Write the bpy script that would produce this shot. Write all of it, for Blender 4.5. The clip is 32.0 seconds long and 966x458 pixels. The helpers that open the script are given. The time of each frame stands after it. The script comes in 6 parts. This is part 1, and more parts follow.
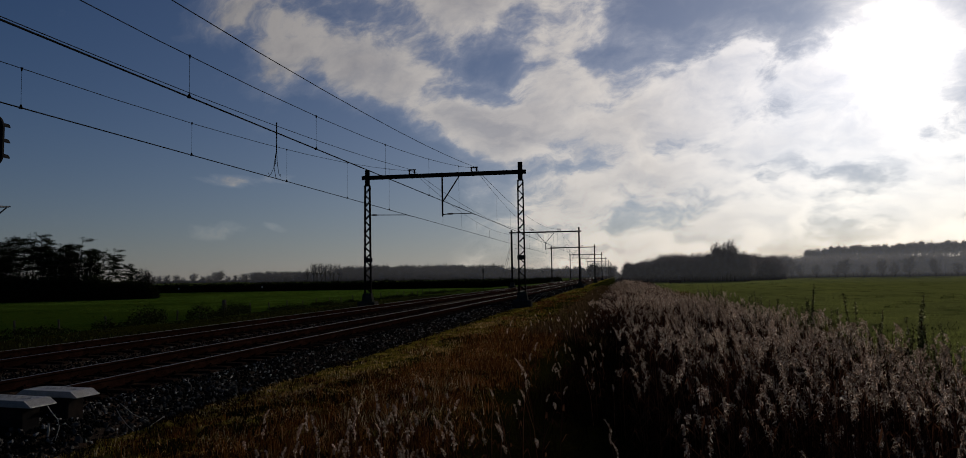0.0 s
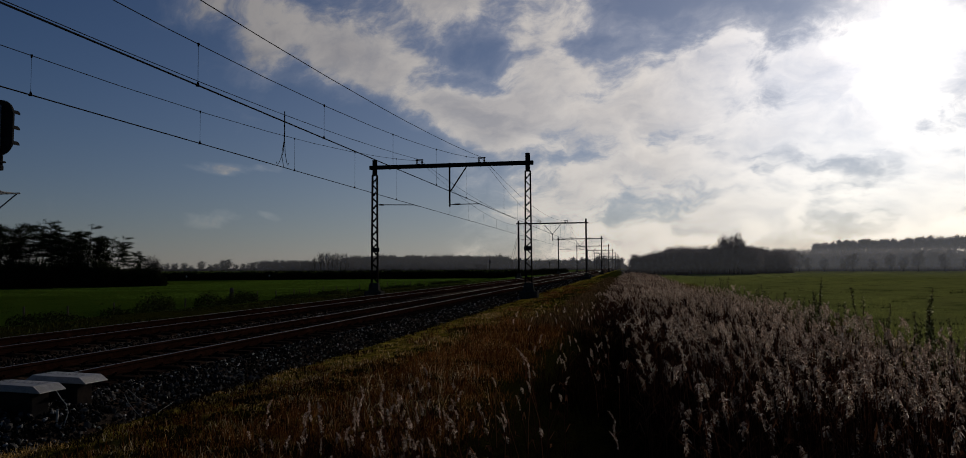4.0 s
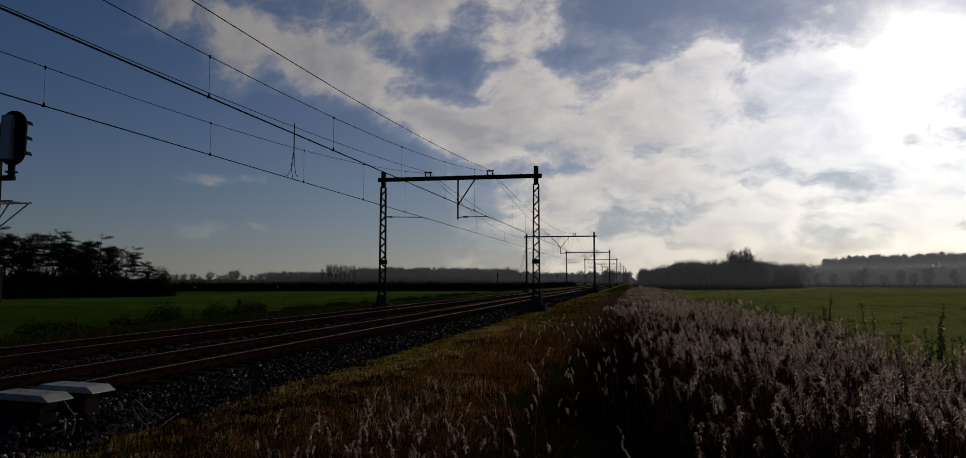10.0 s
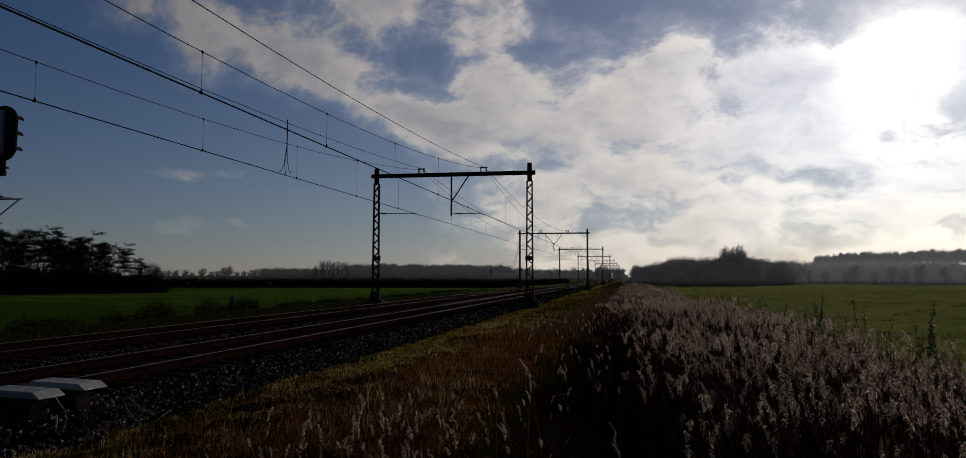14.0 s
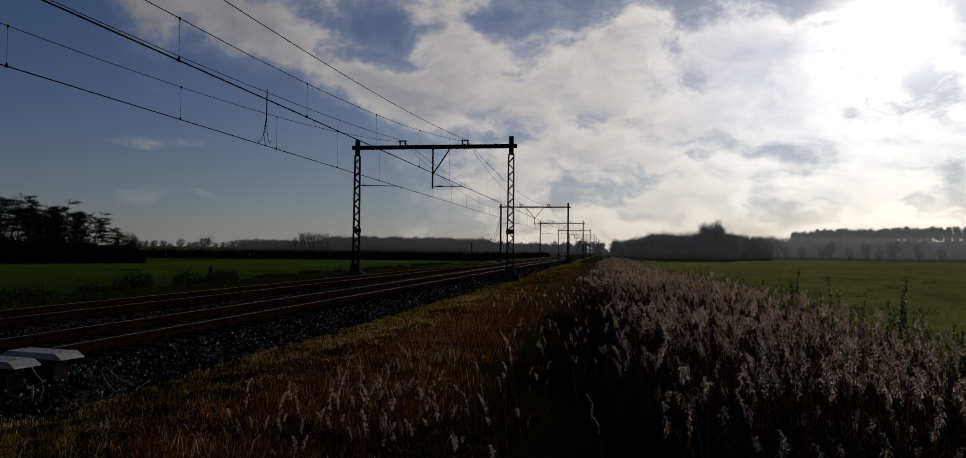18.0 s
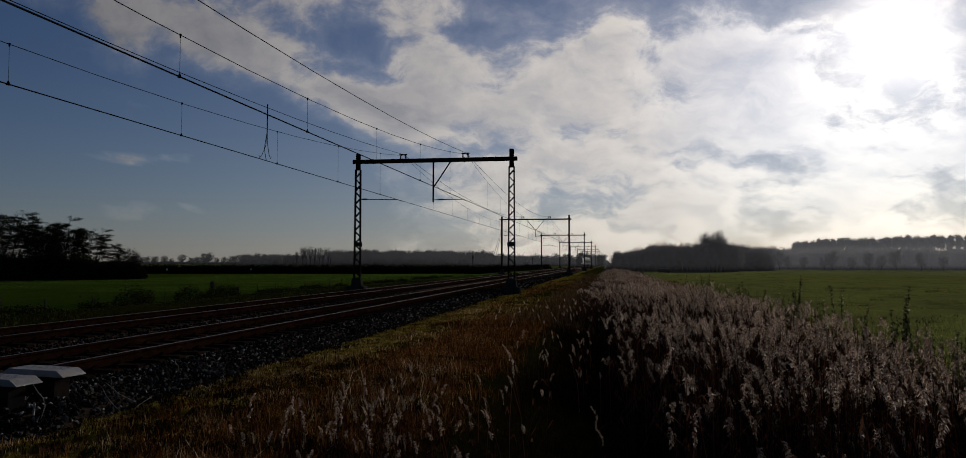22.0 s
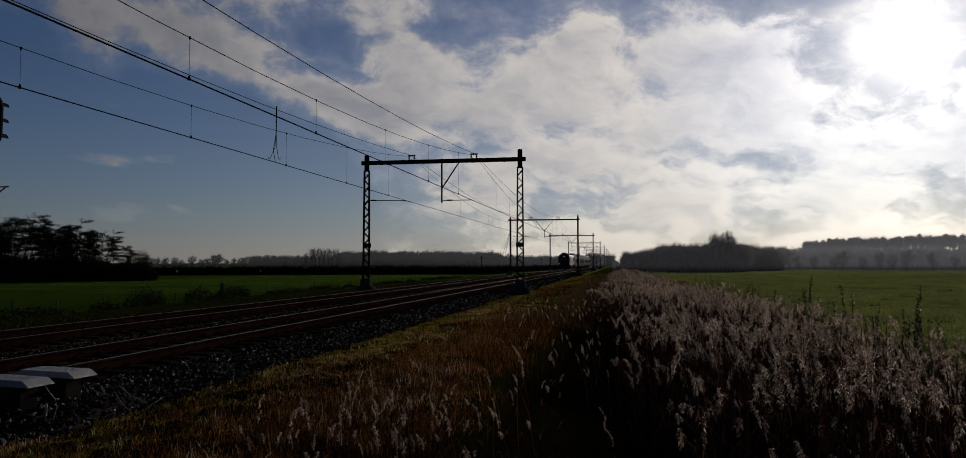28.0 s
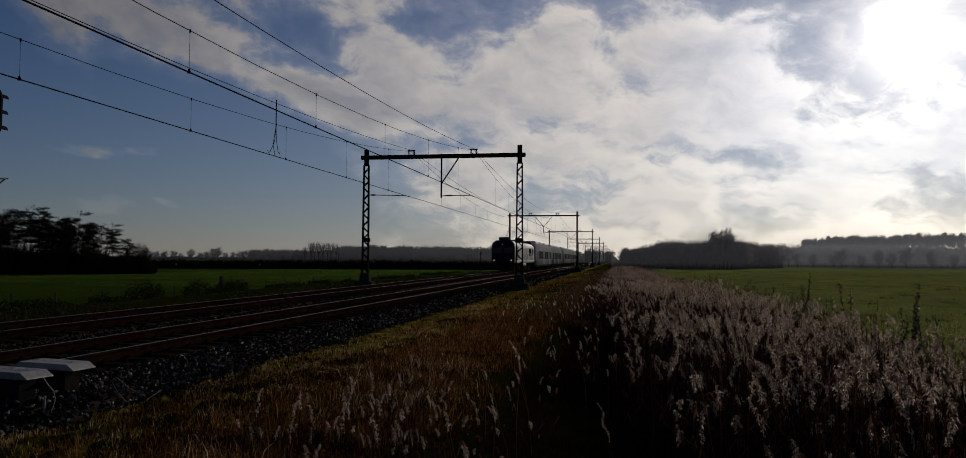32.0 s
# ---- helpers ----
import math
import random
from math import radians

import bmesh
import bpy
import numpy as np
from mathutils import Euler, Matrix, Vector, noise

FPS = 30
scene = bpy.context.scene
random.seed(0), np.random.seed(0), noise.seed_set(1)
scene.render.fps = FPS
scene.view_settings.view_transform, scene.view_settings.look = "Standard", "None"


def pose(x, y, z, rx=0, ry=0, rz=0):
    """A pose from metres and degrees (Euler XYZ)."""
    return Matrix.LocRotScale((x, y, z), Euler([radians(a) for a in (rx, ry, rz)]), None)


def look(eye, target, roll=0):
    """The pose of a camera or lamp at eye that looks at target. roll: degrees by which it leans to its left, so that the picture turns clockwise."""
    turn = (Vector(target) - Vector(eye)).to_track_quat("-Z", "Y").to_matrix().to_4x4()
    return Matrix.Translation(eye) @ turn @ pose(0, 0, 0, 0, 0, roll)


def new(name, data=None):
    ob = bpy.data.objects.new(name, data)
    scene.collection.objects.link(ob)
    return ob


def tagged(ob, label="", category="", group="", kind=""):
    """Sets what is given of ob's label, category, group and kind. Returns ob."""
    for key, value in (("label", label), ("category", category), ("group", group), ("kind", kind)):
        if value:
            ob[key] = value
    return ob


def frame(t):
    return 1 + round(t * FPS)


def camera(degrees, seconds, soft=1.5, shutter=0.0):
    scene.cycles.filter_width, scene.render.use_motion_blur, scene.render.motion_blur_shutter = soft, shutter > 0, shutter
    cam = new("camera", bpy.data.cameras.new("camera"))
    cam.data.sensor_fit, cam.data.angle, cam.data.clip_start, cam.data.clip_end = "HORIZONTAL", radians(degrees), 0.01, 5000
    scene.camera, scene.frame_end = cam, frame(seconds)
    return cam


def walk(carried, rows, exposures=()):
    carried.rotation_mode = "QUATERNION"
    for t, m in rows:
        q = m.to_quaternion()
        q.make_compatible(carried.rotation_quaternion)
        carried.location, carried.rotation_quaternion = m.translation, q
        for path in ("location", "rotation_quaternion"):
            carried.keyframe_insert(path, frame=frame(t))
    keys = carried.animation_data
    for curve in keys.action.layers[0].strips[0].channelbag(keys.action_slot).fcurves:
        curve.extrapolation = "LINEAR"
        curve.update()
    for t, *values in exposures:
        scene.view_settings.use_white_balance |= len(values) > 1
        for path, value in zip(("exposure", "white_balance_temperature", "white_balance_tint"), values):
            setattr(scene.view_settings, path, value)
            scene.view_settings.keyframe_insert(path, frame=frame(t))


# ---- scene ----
cam = camera(66.0, 32.0, soft=0.85)
EYE = (0.0, 0.0, 1.53)   # z = 0 is the top of the rails, y runs along the track
PATH = [  # seconds, yaw, pitch, roll of the hand-held camera
    (0, 10.51, 3.63, 0.86), (0.5, 10.47, 3.74, 0.77), (1, 10.38, 3.63, 0.73), (1.5, 10.53, 3.36, 0.48),
    (2, 10.48, 2.70, 0.07), (2.5, 10.34, 2.94, 0.17), (3, 10.60, 2.92, 0.19), (3.5, 10.91, 2.86, 0.22),
    (5.5, 11.08, 3.22, 0.42), (6, 11.06, 3.21, 0.11), (6.5, 11.05, 3.00, 0.04), (7, 11.27, 3.39, -0.06),
    (7.5, 11.15, 3.59, -0.44), (8, 10.97, 3.69, -0.25), (8.5, 11.41, 3.62, -0.10), (9, 11.70, 3.46, 0.17),
    (9.5, 11.52, 3.76, -0.19), (10, 11.61, 3.90, -0.10), (10.5, 11.70, 3.80, 0.03), (11, 12.05, 3.64, -0.06),
    (11.5, 11.70, 3.80, 0.03), (12, 11.56, 3.72, 0.04), (12.5, 11.74, 3.86, 0.26), (13, 11.41, 3.91, -0.16),
    (13.5, 11.36, 3.62, -0.48), (15.5, 9.68, 3.84, 1.50), (16, 10.30, 1.30, 0.67), (16.5, 9.19, 1.13, 0.39),
    (17, 8.92, 1.42, -0.08), (17.5, 9.72, 1.24, 0.04), (18, 9.61, 1.59, -0.68), (18.5, 9.20, 2.11, -0.65),
    (19, 9.16, 2.24, -0.69), (19.5, 9.15, 2.41, -0.40), (20, 9.23, 2.74, -0.25), (20.5, 9.33, 2.77, -0.08),
    (21, 9.74, 2.81, -0.26), (21.5, 9.60, 2.81, -0.28), (22, 9.71, 2.57, -0.13), (22.5, 9.49, 2.59, -0.25),
    (23, 9.96, 2.56, -0.05), (23.5, 9.95, 2.55, 0.06), (24, 10.18, 2.57, 0.25), (24.5, 9.85, 2.50, 0.18),
    (25, 9.73, 2.65, 0.21), (25.5, 9.88, 2.55, 0.08), (27.5, 10.28, 2.48, 0.01), (28, 10.38, 2.62, 0.04),
    (28.5, 10.40, 2.70, 0.06), (29, 10.04, 2.82, -0.10), (29.5, 10.27, 2.96, -0.24), (30, 10.32, 2.97, -0.22),
    (30.5, 10.33, 2.69, -0.21), (31, 10.27, 2.41, -0.13), (31.5, 10.27, 2.25, -0.26), (32, 10.31, 2.27, -0.38),
]
walk(cam, [(t, pose(*EYE, 90 + pitch, roll, yaw)) for t, yaw, pitch, roll in PATH])
scene.view_settings.exposure = -0.9

# ---- sky, sun ----
SUN_AZ, SUN_EL = radians(19.6), radians(15.0)      # to the right of the track, above the horizon
SUN = Vector((math.sin(SUN_AZ) * math.cos(SUN_EL), math.cos(SUN_AZ) * math.cos(SUN_EL), math.sin(SUN_EL)))

world = bpy.data.worlds.new("sky")
scene.world = world
world.use_nodes = True
wn, wl = world.node_tree.nodes, world.node_tree.links
sky = wn.new("ShaderNodeTexSky")
sky.sky_type, sky.sun_disc = "NISHITA", False
sky.sun_elevation, sky.sun_rotation = SUN_EL, SUN_AZ
sky.air_density, sky.dust_density, sky.ozone_density = 1.0, 0.3, 4.0
wn["Background"].inputs["Strength"].default_value = 0.06
tint = wn.new("ShaderNodeMix")          # the cold blue of a late-autumn sky
tint.data_type, tint.blend_type = "RGBA", "MULTIPLY"
tint.inputs[0].default_value, tint.inputs[7].default_value = 1.0, (0.61, 0.75, 0.975, 1)
wl.new(sky.outputs["Color"], tint.inputs[6])
wl.new(tint.outputs[2], wn["Background"].inputs["Color"])

sun_data = bpy.data.lights.new("sun", "SUN")
sun_data.energy, sun_data.angle, sun_data.color = 5.0, radians(0.8), (1.0, 0.93, 0.82)
sun = new("sun", sun_data)
sun.matrix_world = look(SUN * 100, (0, 0, 0))


# ---- materials ----
def nodes_of(name):
    m = bpy.data.materials.new(name)
    m.use_nodes = True
    n, l = m.node_tree.nodes, m.node_tree.links
    return m, n, l, n["Principled BSDF"]


def ramp(n, l, source, stops):
    r = n.new("ShaderNodeValToRGB")
    e = r.color_ramp.elements
    while len(e) < len(stops):
        e.new(0.5)
    for k, (at, c) in zip(e, stops):
        k.position, k.color = at, (*c, 1)
    l.new(source, r.inputs["Fac"])
    return r.outputs["Color"]


def noise_of(n, l, coord, scale, detail=4.0, rough=0.6, stretch=None, distort=0.0):
    if stretch:
        mp = n.new("ShaderNodeMapping")
        mp.inputs["Scale"].default_value = stretch
        l.new(coord, mp.inputs["Vector"])
        coord = mp.outputs["Vector"]
    t = n.new("ShaderNodeTexNoise")
    t.inputs["Scale"].default_value, t.inputs["Detail"].default_value = scale, detail
    t.inputs["Roughness"].default_value, t.inputs["Distortion"].default_value = rough, distort
    l.new(coord, t.inputs["Vector"])
    return t.outputs["Fac"]


def math_of(n, l, op, a, b=None, clamp=False):
    m = n.new("ShaderNodeMath")
    m.operation, m.use_clamp = op, clamp
    for i, v in enumerate((a, b)):
        if v is None:
            continue
        if isinstance(v, (int, float)):
            m.inputs[i].default_value = v
        else:
            l.new(v, m.inputs[i])
    return m.outputs[0]


def mix_of(n, l, fac, a, b, kind="MIX"):
    m = n.new("ShaderNodeMix")
    m.data_type, m.blend_type = "RGBA", kind
    for s, v in ((m.inputs[0], fac), (m.inputs[6], a), (m.inputs[7], b)):
        if isinstance(v, (int, float)):
            s.default_value = v
        elif isinstance(v, tuple):
            s.default_value = (*v, 1)
        else:
            l.new(v, s)
    return m.outputs[2]


def surface(name, dark, light, scale=6.0, rough=0.7, metal=0.0, bump=0.2, fine=60.0, stain=None, vary=0.12, stretch=None, own=False, gloss=0.0):
    """A weathered surface: two tones in broad patches, fine grain, stains of a third tone, relief."""
    m, n, l, p = nodes_of(name)
    tc = n.new("ShaderNodeTexCoord").outputs["Object"] if own else n.new("ShaderNodeNewGeometry").outputs["Position"]
    big = noise_of(n, l, tc, scale, 5.0, 0.62, stretch)
    small = noise_of(n, l, tc, fine, 3.0, 0.7, stretch)
    col = ramp(n, l, big, [(0.3, dark), (0.7, light)])
    if stain:
        patch = ramp(n, l, noise_of(n, l, tc, scale * 0.37, 6.0, 0.7, stretch, 0.6), [(0.5, (0, 0, 0)), (0.66, (1, 1, 1))])
        col = mix_of(n, l, patch, col, stain)
    grain = ramp(n, l, small, [(0.25, (1 - vary * 2,) * 3), (0.75, (1 + vary,) * 3)])
    col = mix_of(n, l, 1.0, col, grain, "MULTIPLY")
    info = n.new("ShaderNodeObjectInfo").outputs["Random"]
    col = mix_of(n, l, 1.0, col, ramp(n, l, info, [(0.0, (1 - vary,) * 3), (1.0, (1.0, 1.0, 1.0))]), "MULTIPLY")
    l.new(col, p.inputs["Base Color"])
    l.new(math_of(n, l, "ADD", math_of(n, l, "MULTIPLY", small, 0.25), rough - 0.12, True), p.inputs["Roughness"])
    p.inputs["Metallic"].default_value, p.inputs["Specular IOR Level"].default_value = metal, gloss
    if bump:
        b = n.new("ShaderNodeBump")
        b.inputs["Strength"].default_value, b.inputs["Distance"].default_value = bump, 0.02
        l.new(small, b.inputs["Height"])
        l.new(b.outputs["Normal"], p.inputs["Normal"])
    return m


def foliage(name, stops, through_light=0.35, rough=0.6, tint=1.0, gloss=0.0):
    """Leaves, blades and twigs: one tone for each piece, with light coming through."""
    m, n, l, p = nodes_of(name)
    g = n.new("ShaderNodeNewGeometry")
    col = ramp(n, l, g.outputs["Random Per Island"], stops)
    patch = noise_of(n, l, g.outputs["Position"], 0.9, 3.0)
    col = mix_of(n, l, 1.0, col, ramp(n, l, patch, [(0.3, (0.65, 0.65, 0.65)), (0.7, (1.15, 1.15, 1.15))]), "MULTIPLY")
    info = n.new("ShaderNodeObjectInfo").outputs["Random"]
    col = mix_of(n, l, 1.0, col, ramp(n, l, info, [(0.0, (0.62, 0.62, 0.62)), (1.0, (1.12, 1.12, 1.12))]), "MULTIPLY")
    l.new(col, p.inputs["Base Color"])
    p.inputs["Roughness"].default_value = rough
    p.inputs["Specular IOR Level"].default_value = gloss
    if through_light:
        tr = n.new("ShaderNodeBsdfTranslucent")
        l.new(mix_of(n, l, 1.0, col, (tint, tint, tint), "MULTIPLY"), tr.inputs["Color"])
        ms = n.new("ShaderNodeMixShader")
        ms.inputs[0].default_value = through_light
        l.new(p.outputs[0], ms.inputs[1]), l.new(tr.outputs[0], ms.inputs[2])
        l.new(ms.outputs[0], n["Material Output"].inputs["Surface"])
    return m


def ground_material():
    """Meadow, verge and ditch: grass tones by patches, tussocks along the mowing lines, bare soil by the track."""
    m, n, l, p = nodes_of("meadow")
    pos = n.new("ShaderNodeNewGeometry").outputs["Position"]
    broad = noise_of(n, l, pos, 0.035, 5.0, 0.6)
    mid = noise_of(n, l, pos, 0.5, 5.0, 0.65, (1.0, 0.45, 1.0))
    fine = noise_of(n, l, pos, 14.0, 4.0, 0.7)
    x = n.new("ShaderNodeSeparateXYZ")
    l.new(pos, x.inputs[0])
    # two field tones: dark green beyond the track, and beyond the ditch a yellower one, paled to carry backlight
    # towards the sun
    dim_field = ramp(n, l, broad, [(0.3, (0.008, 0.022, 0.003)), (0.7, (0.015, 0.032, 0.004))])
    sunward_field = ramp(n, l, broad, [(0.3, (0.11, 0.12, 0.04)), (0.7, (0.145, 0.15, 0.052))])
    col = mix_of(n, l, math_of(n, l, "GREATER_THAN", x.outputs["X"], 0.0), dim_field, sunward_field)
    tuss = ramp(n, l, mid, [(0.34, (0.55, 0.60, 0.55)), (0.50, (1, 1, 1)), (0.75, (1.15, 1.1, 0.95))])
    col = mix_of(n, l, 1.0, col, tuss, "MULTIPLY")
    col = mix_of(n, l, 0.5, col, ramp(n, l, fine, [(0.3, (0.55, 0.55, 0.5)), (0.7, (1.25, 1.25, 1.1))]), "MULTIPLY")
    wob = math_of(n, l, "MULTIPLY", noise_of(n, l, pos, 0.35, 3.0), 2.5)
    xs = math_of(n, l, "ADD", x.outputs["X"], wob)
    # the verge and the ditch between track and meadow: brown litter and soil, darkened to carry the ditch's shade
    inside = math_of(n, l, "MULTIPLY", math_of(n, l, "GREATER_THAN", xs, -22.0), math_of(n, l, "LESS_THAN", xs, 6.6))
    shaded_litter = ramp(n, l, noise_of(n, l, pos, 2.2, 5.0, 0.7), [(0.35, (0.003, 0.002, 0.001)), (0.6, (0.007, 0.0045, 0.002)), (0.8, (0.013, 0.009, 0.004))])
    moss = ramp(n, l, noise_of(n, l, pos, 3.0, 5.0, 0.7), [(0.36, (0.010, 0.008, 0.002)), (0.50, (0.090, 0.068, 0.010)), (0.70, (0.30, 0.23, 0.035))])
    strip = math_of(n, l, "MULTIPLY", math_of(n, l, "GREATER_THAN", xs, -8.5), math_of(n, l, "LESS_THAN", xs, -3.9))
    shaded_litter = mix_of(n, l, strip, shaded_litter, moss)
    col = mix_of(n, l, inside, col, shaded_litter)
    l.new(col, p.inputs["Base Color"])
    p.inputs["Roughness"].default_value = 0.85
    p.inputs["Specular IOR Level"].default_value = 0.0
    p.inputs["Sheen Weight"].default_value, p.inputs["Sheen Roughness"].default_value = 0.08, 0.3
    p.inputs["Sheen Tint"].default_value = (0.30, 0.36, 0.06, 1)
    b = n.new("ShaderNodeBump")
    b.inputs["Strength"].default_value, b.inputs["Distance"].default_value = 0.9, 0.12
    l.new(math_of(n, l, "ADD", fine, mid), b.inputs["Height"])
    l.new(b.outputs["Normal"], p.inputs["Normal"])
    return m


def vector_of(n, l, op, a, b=None, c=None):
    v = n.new("ShaderNodeVectorMath")
    v.operation = op
    for i, w in enumerate((a, b, c)):
        if w is None:
            continue
        if isinstance(w, tuple):
            v.inputs[i].default_value = w
        else:
            l.new(w, v.inputs[i])
    return v.outputs["Value"] if op in ("LENGTH", "DOT_PRODUCT") else v.outputs[0]


def step_of(n, l, value, low, high, to_low=0.0, to_high=1.0):
    m = n.new("ShaderNodeMapRange")
    m.interpolation_type = "SMOOTHSTEP"
    for key, v in (("From Min", low), ("From Max", high), ("To Min", to_low), ("To Max", to_high)):
        m.inputs[key].default_value = v
    l.new(value, m.inputs["Value"])
    return m.outputs[0]


def cloud_material():
    """A broken layer of thin cloud before the sun: it lets the sky through; sunlight is painted into its emission, most
    of it forward.
    """
    m = bpy.data.materials.new("thin_cloud")
    m.use_nodes = True
    n, l = m.node_tree.nodes, m.node_tree.links
    n.remove(n["Principled BSDF"])
    own = n.new("ShaderNodeTexCoord").outputs["Object"]
    pos = n.new("ShaderNodeNewGeometry").outputs["Position"]
    xyz = n.new("ShaderNodeSeparateXYZ")
    l.new(own, xyz.inputs[0])
    # billows grow longer with distance, as heaped cloud seen from below and aside
    run = math_of(n, l, "LOGARITHM", math_of(n, l, "MULTIPLY", math_of(n, l, "MAXIMUM", math_of(n, l, "ADD", xyz.outputs["Y"], 200.0), 120.0), 0.001), math.e)
    run = math_of(n, l, "MULTIPLY", run, 700.0)
    flat = n.new("ShaderNodeCombineXYZ")
    l.new(xyz.outputs["X"], flat.inputs[0]), l.new(run, flat.inputs[1])
    warp = n.new("ShaderNodeTexNoise")
    warp.inputs["Scale"].default_value, warp.inputs["Detail"].default_value = 0.006, 4.0
    l.new(flat.outputs[0], warp.inputs["Vector"])
    at = vector_of(n, l, "MULTIPLY_ADD", vector_of(n, l, "SUBTRACT", warp.outputs["Color"], (0.5, 0.5, 0.5)), (110.0, 90.0, 0.0), flat.outputs[0])

    # billows keep their seen width and flatten into bands low down
    reach = math_of(n, l, "DIVIDE", 1900.0, math_of(n, l, "MAXIMUM", math_of(n, l, "ADD", xyz.outputs["Y"], 200.0), 120.0))
    grain = n.new("ShaderNodeCombineXYZ")
    l.new(math_of(n, l, "MULTIPLY", xyz.outputs["X"], reach), grain.inputs[0]), l.new(run, grain.inputs[1])
    curl = vector_of(n, l, "ADD", grain.outputs[0], vector_of(n, l, "SUBTRACT", at, flat.outputs[0]))

    def billow(where):
        return noise_of(n, l, where, 0.0062, 9.0, 0.6, (0.62, 1.0, 1.0))

    big = noise_of(n, l, curl, 0.0022, 2.0, 0.5, (0.7, 1.0, 1.0))
    mid = billow(curl)
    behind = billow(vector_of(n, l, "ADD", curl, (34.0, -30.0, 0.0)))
    here = n.new("ShaderNodeSeparateXYZ")
    l.new(at, here.inputs[0])
    x, y = here.outputs["X"], here.outputs["Y"]
    # the main bank, with a heaped upper edge that falls away to one side
    dx = math_of(n, l, "SUBTRACT", x, 50.0)
    edge = math_of(n, l, "ADD", math_of(n, l, "MULTIPLY", math_of(n, l, "MULTIPLY", dx, dx), 0.0001), CLOUD["edge"])
    flank = math_of(n, l, "MULTIPLY", math_of(n, l, "MAXIMUM", math_of(n, l, "SUBTRACT", -380.0, x), 0.0), 0.55)
    over = math_of(n, l, "SUBTRACT", y, math_of(n, l, "ADD", edge, flank))
    bank = step_of(n, l, over, -80.0, 110.0, CLOUD["open"], CLOUD["bank"])
    # less cloud, and softer, towards the horizon
    bank = math_of(n, l, "ADD", bank, step_of(n, l, y, 620.0, 900.0, 0.0, -0.04))
    bank = math_of(n, l, "ADD", bank, step_of(n, l, x, -1150.0, -350.0, -0.16, 0.0))

    def heap(cx, cy, rx, ry, amount):
        d = vector_of(n, l, "LENGTH", vector_of(n, l, "MULTIPLY", vector_of(n, l, "SUBTRACT", at, (cx, cy, 0.0)), (1.0 / rx, 1.0 / ry, 0.0)))
        return step_of(n, l, d, 0.2, 1.0, amount, 0.0)

    cover_sum = bank
    for spot in ((-900, 330, 300, 230, 0.34), (-760, 500, 330, 190, 0.34), (-620, 620, 300, 120, 0.22), (-430, 310, 380, 170, 0.26), (-560, 170, 480, 150, 0.24), (-1640, 677, 140, 42, 0.38), (-1450, 690, 140, 36, 0.34), (-1800, 861, 80, 40, 0.38), (-2050, 830, 280, 50, 0.3), (-1120, 420, 180, 110, 0.2), (-200, 455, 150, 40, -0.14), (-560, 525, 120, 45, -0.12), (420, 640, 330, 160, 0.03)):
        cover_sum = math_of(n, l, "ADD", cover_sum, heap(*spot))
    raw = math_of(n, l, "ADD", math_of(n, l, "ADD", math_of(n, l, "MULTIPLY", big, 0.28), mid), math_of(n, l, "ADD", cover_sum, 0.035))
    cover = n.new("ShaderNodeMapRange")
    cover.interpolation_type = "SMOOTHSTEP"
    cover.inputs["From Min"].default_value, cover.inputs["From Max"].default_value = 0.675, 0.835
    l.new(raw, cover.inputs["Value"])
    broad = step_of(n, l, raw, 0.50, 0.90)
    dens = math_of(n, l, "ADD", math_of(n, l, "MULTIPLY", cover.outputs[0], 0.62), math_of(n, l, "MULTIPLY", broad, 0.40))
    thick = step_of(n, l, raw, 0.76, 1.02)
    # painted glow round the sun, in place of forward scattering
    way = n.new("ShaderNodeVectorMath")
    way.operation = "NORMALIZE"
    l.new(pos, way.inputs[0])
    dot = n.new("ShaderNodeVectorMath")
    dot.operation = "DOT_PRODUCT"
    dot.inputs[1].default_value = SUN
    l.new(way.outputs[0], dot.inputs[0])
    c = math_of(n, l, "MAXIMUM", dot.outputs["Value"], 0.0)
    wide = math_of(n, l, "POWER", c, CLOUD["wide_power"])
    tight = math_of(n, l, "POWER", c, CLOUD["tight_power"])
    core = math_of(n, l, "POWER", c, CLOUD["core_power"])
    lit = math_of(n, l, "ADD", CLOUD["base"], math_of(n, l, "MULTIPLY", wide, CLOUD["wide"]))
    lit = math_of(n, l, "ADD", lit, math_of(n, l, "MULTIPLY", tight, CLOUD["tight"]))
    # painted shading: thick middles are greyer than the lit rims, and each billow is brighter towards the sun
    relief_light = math_of(n, l, "ADD", math_of(n, l, "MULTIPLY", math_of(n, l, "SUBTRACT", mid, behind), 4.2), 0.5, True)
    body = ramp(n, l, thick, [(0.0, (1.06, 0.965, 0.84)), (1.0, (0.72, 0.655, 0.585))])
    body = mix_of(n, l, 1.0, body, ramp(n, l, relief_light, [(0.1, (0.76, 0.765, 0.78)), (0.85, (1.16, 1.14, 1.09))]), "MULTIPLY")
    height = n.new("ShaderNodeSeparateXYZ")
    l.new(way.outputs[0], height.inputs[0])
    # haze painted as emission, thickening towards the horizon
    low = math_of(n, l, "POWER", math_of(n, l, "SUBTRACT", 1.0, math_of(n, l, "MAXIMUM", height.outputs["Z"], 0.0), True), CLOUD["haze_power"])
    haze = math_of(n, l, "MULTIPLY", low, math_of(n, l, "ADD", CLOUD["haze"], math_of(n, l, "MULTIPLY", wide, CLOUD["haze_sun"])))
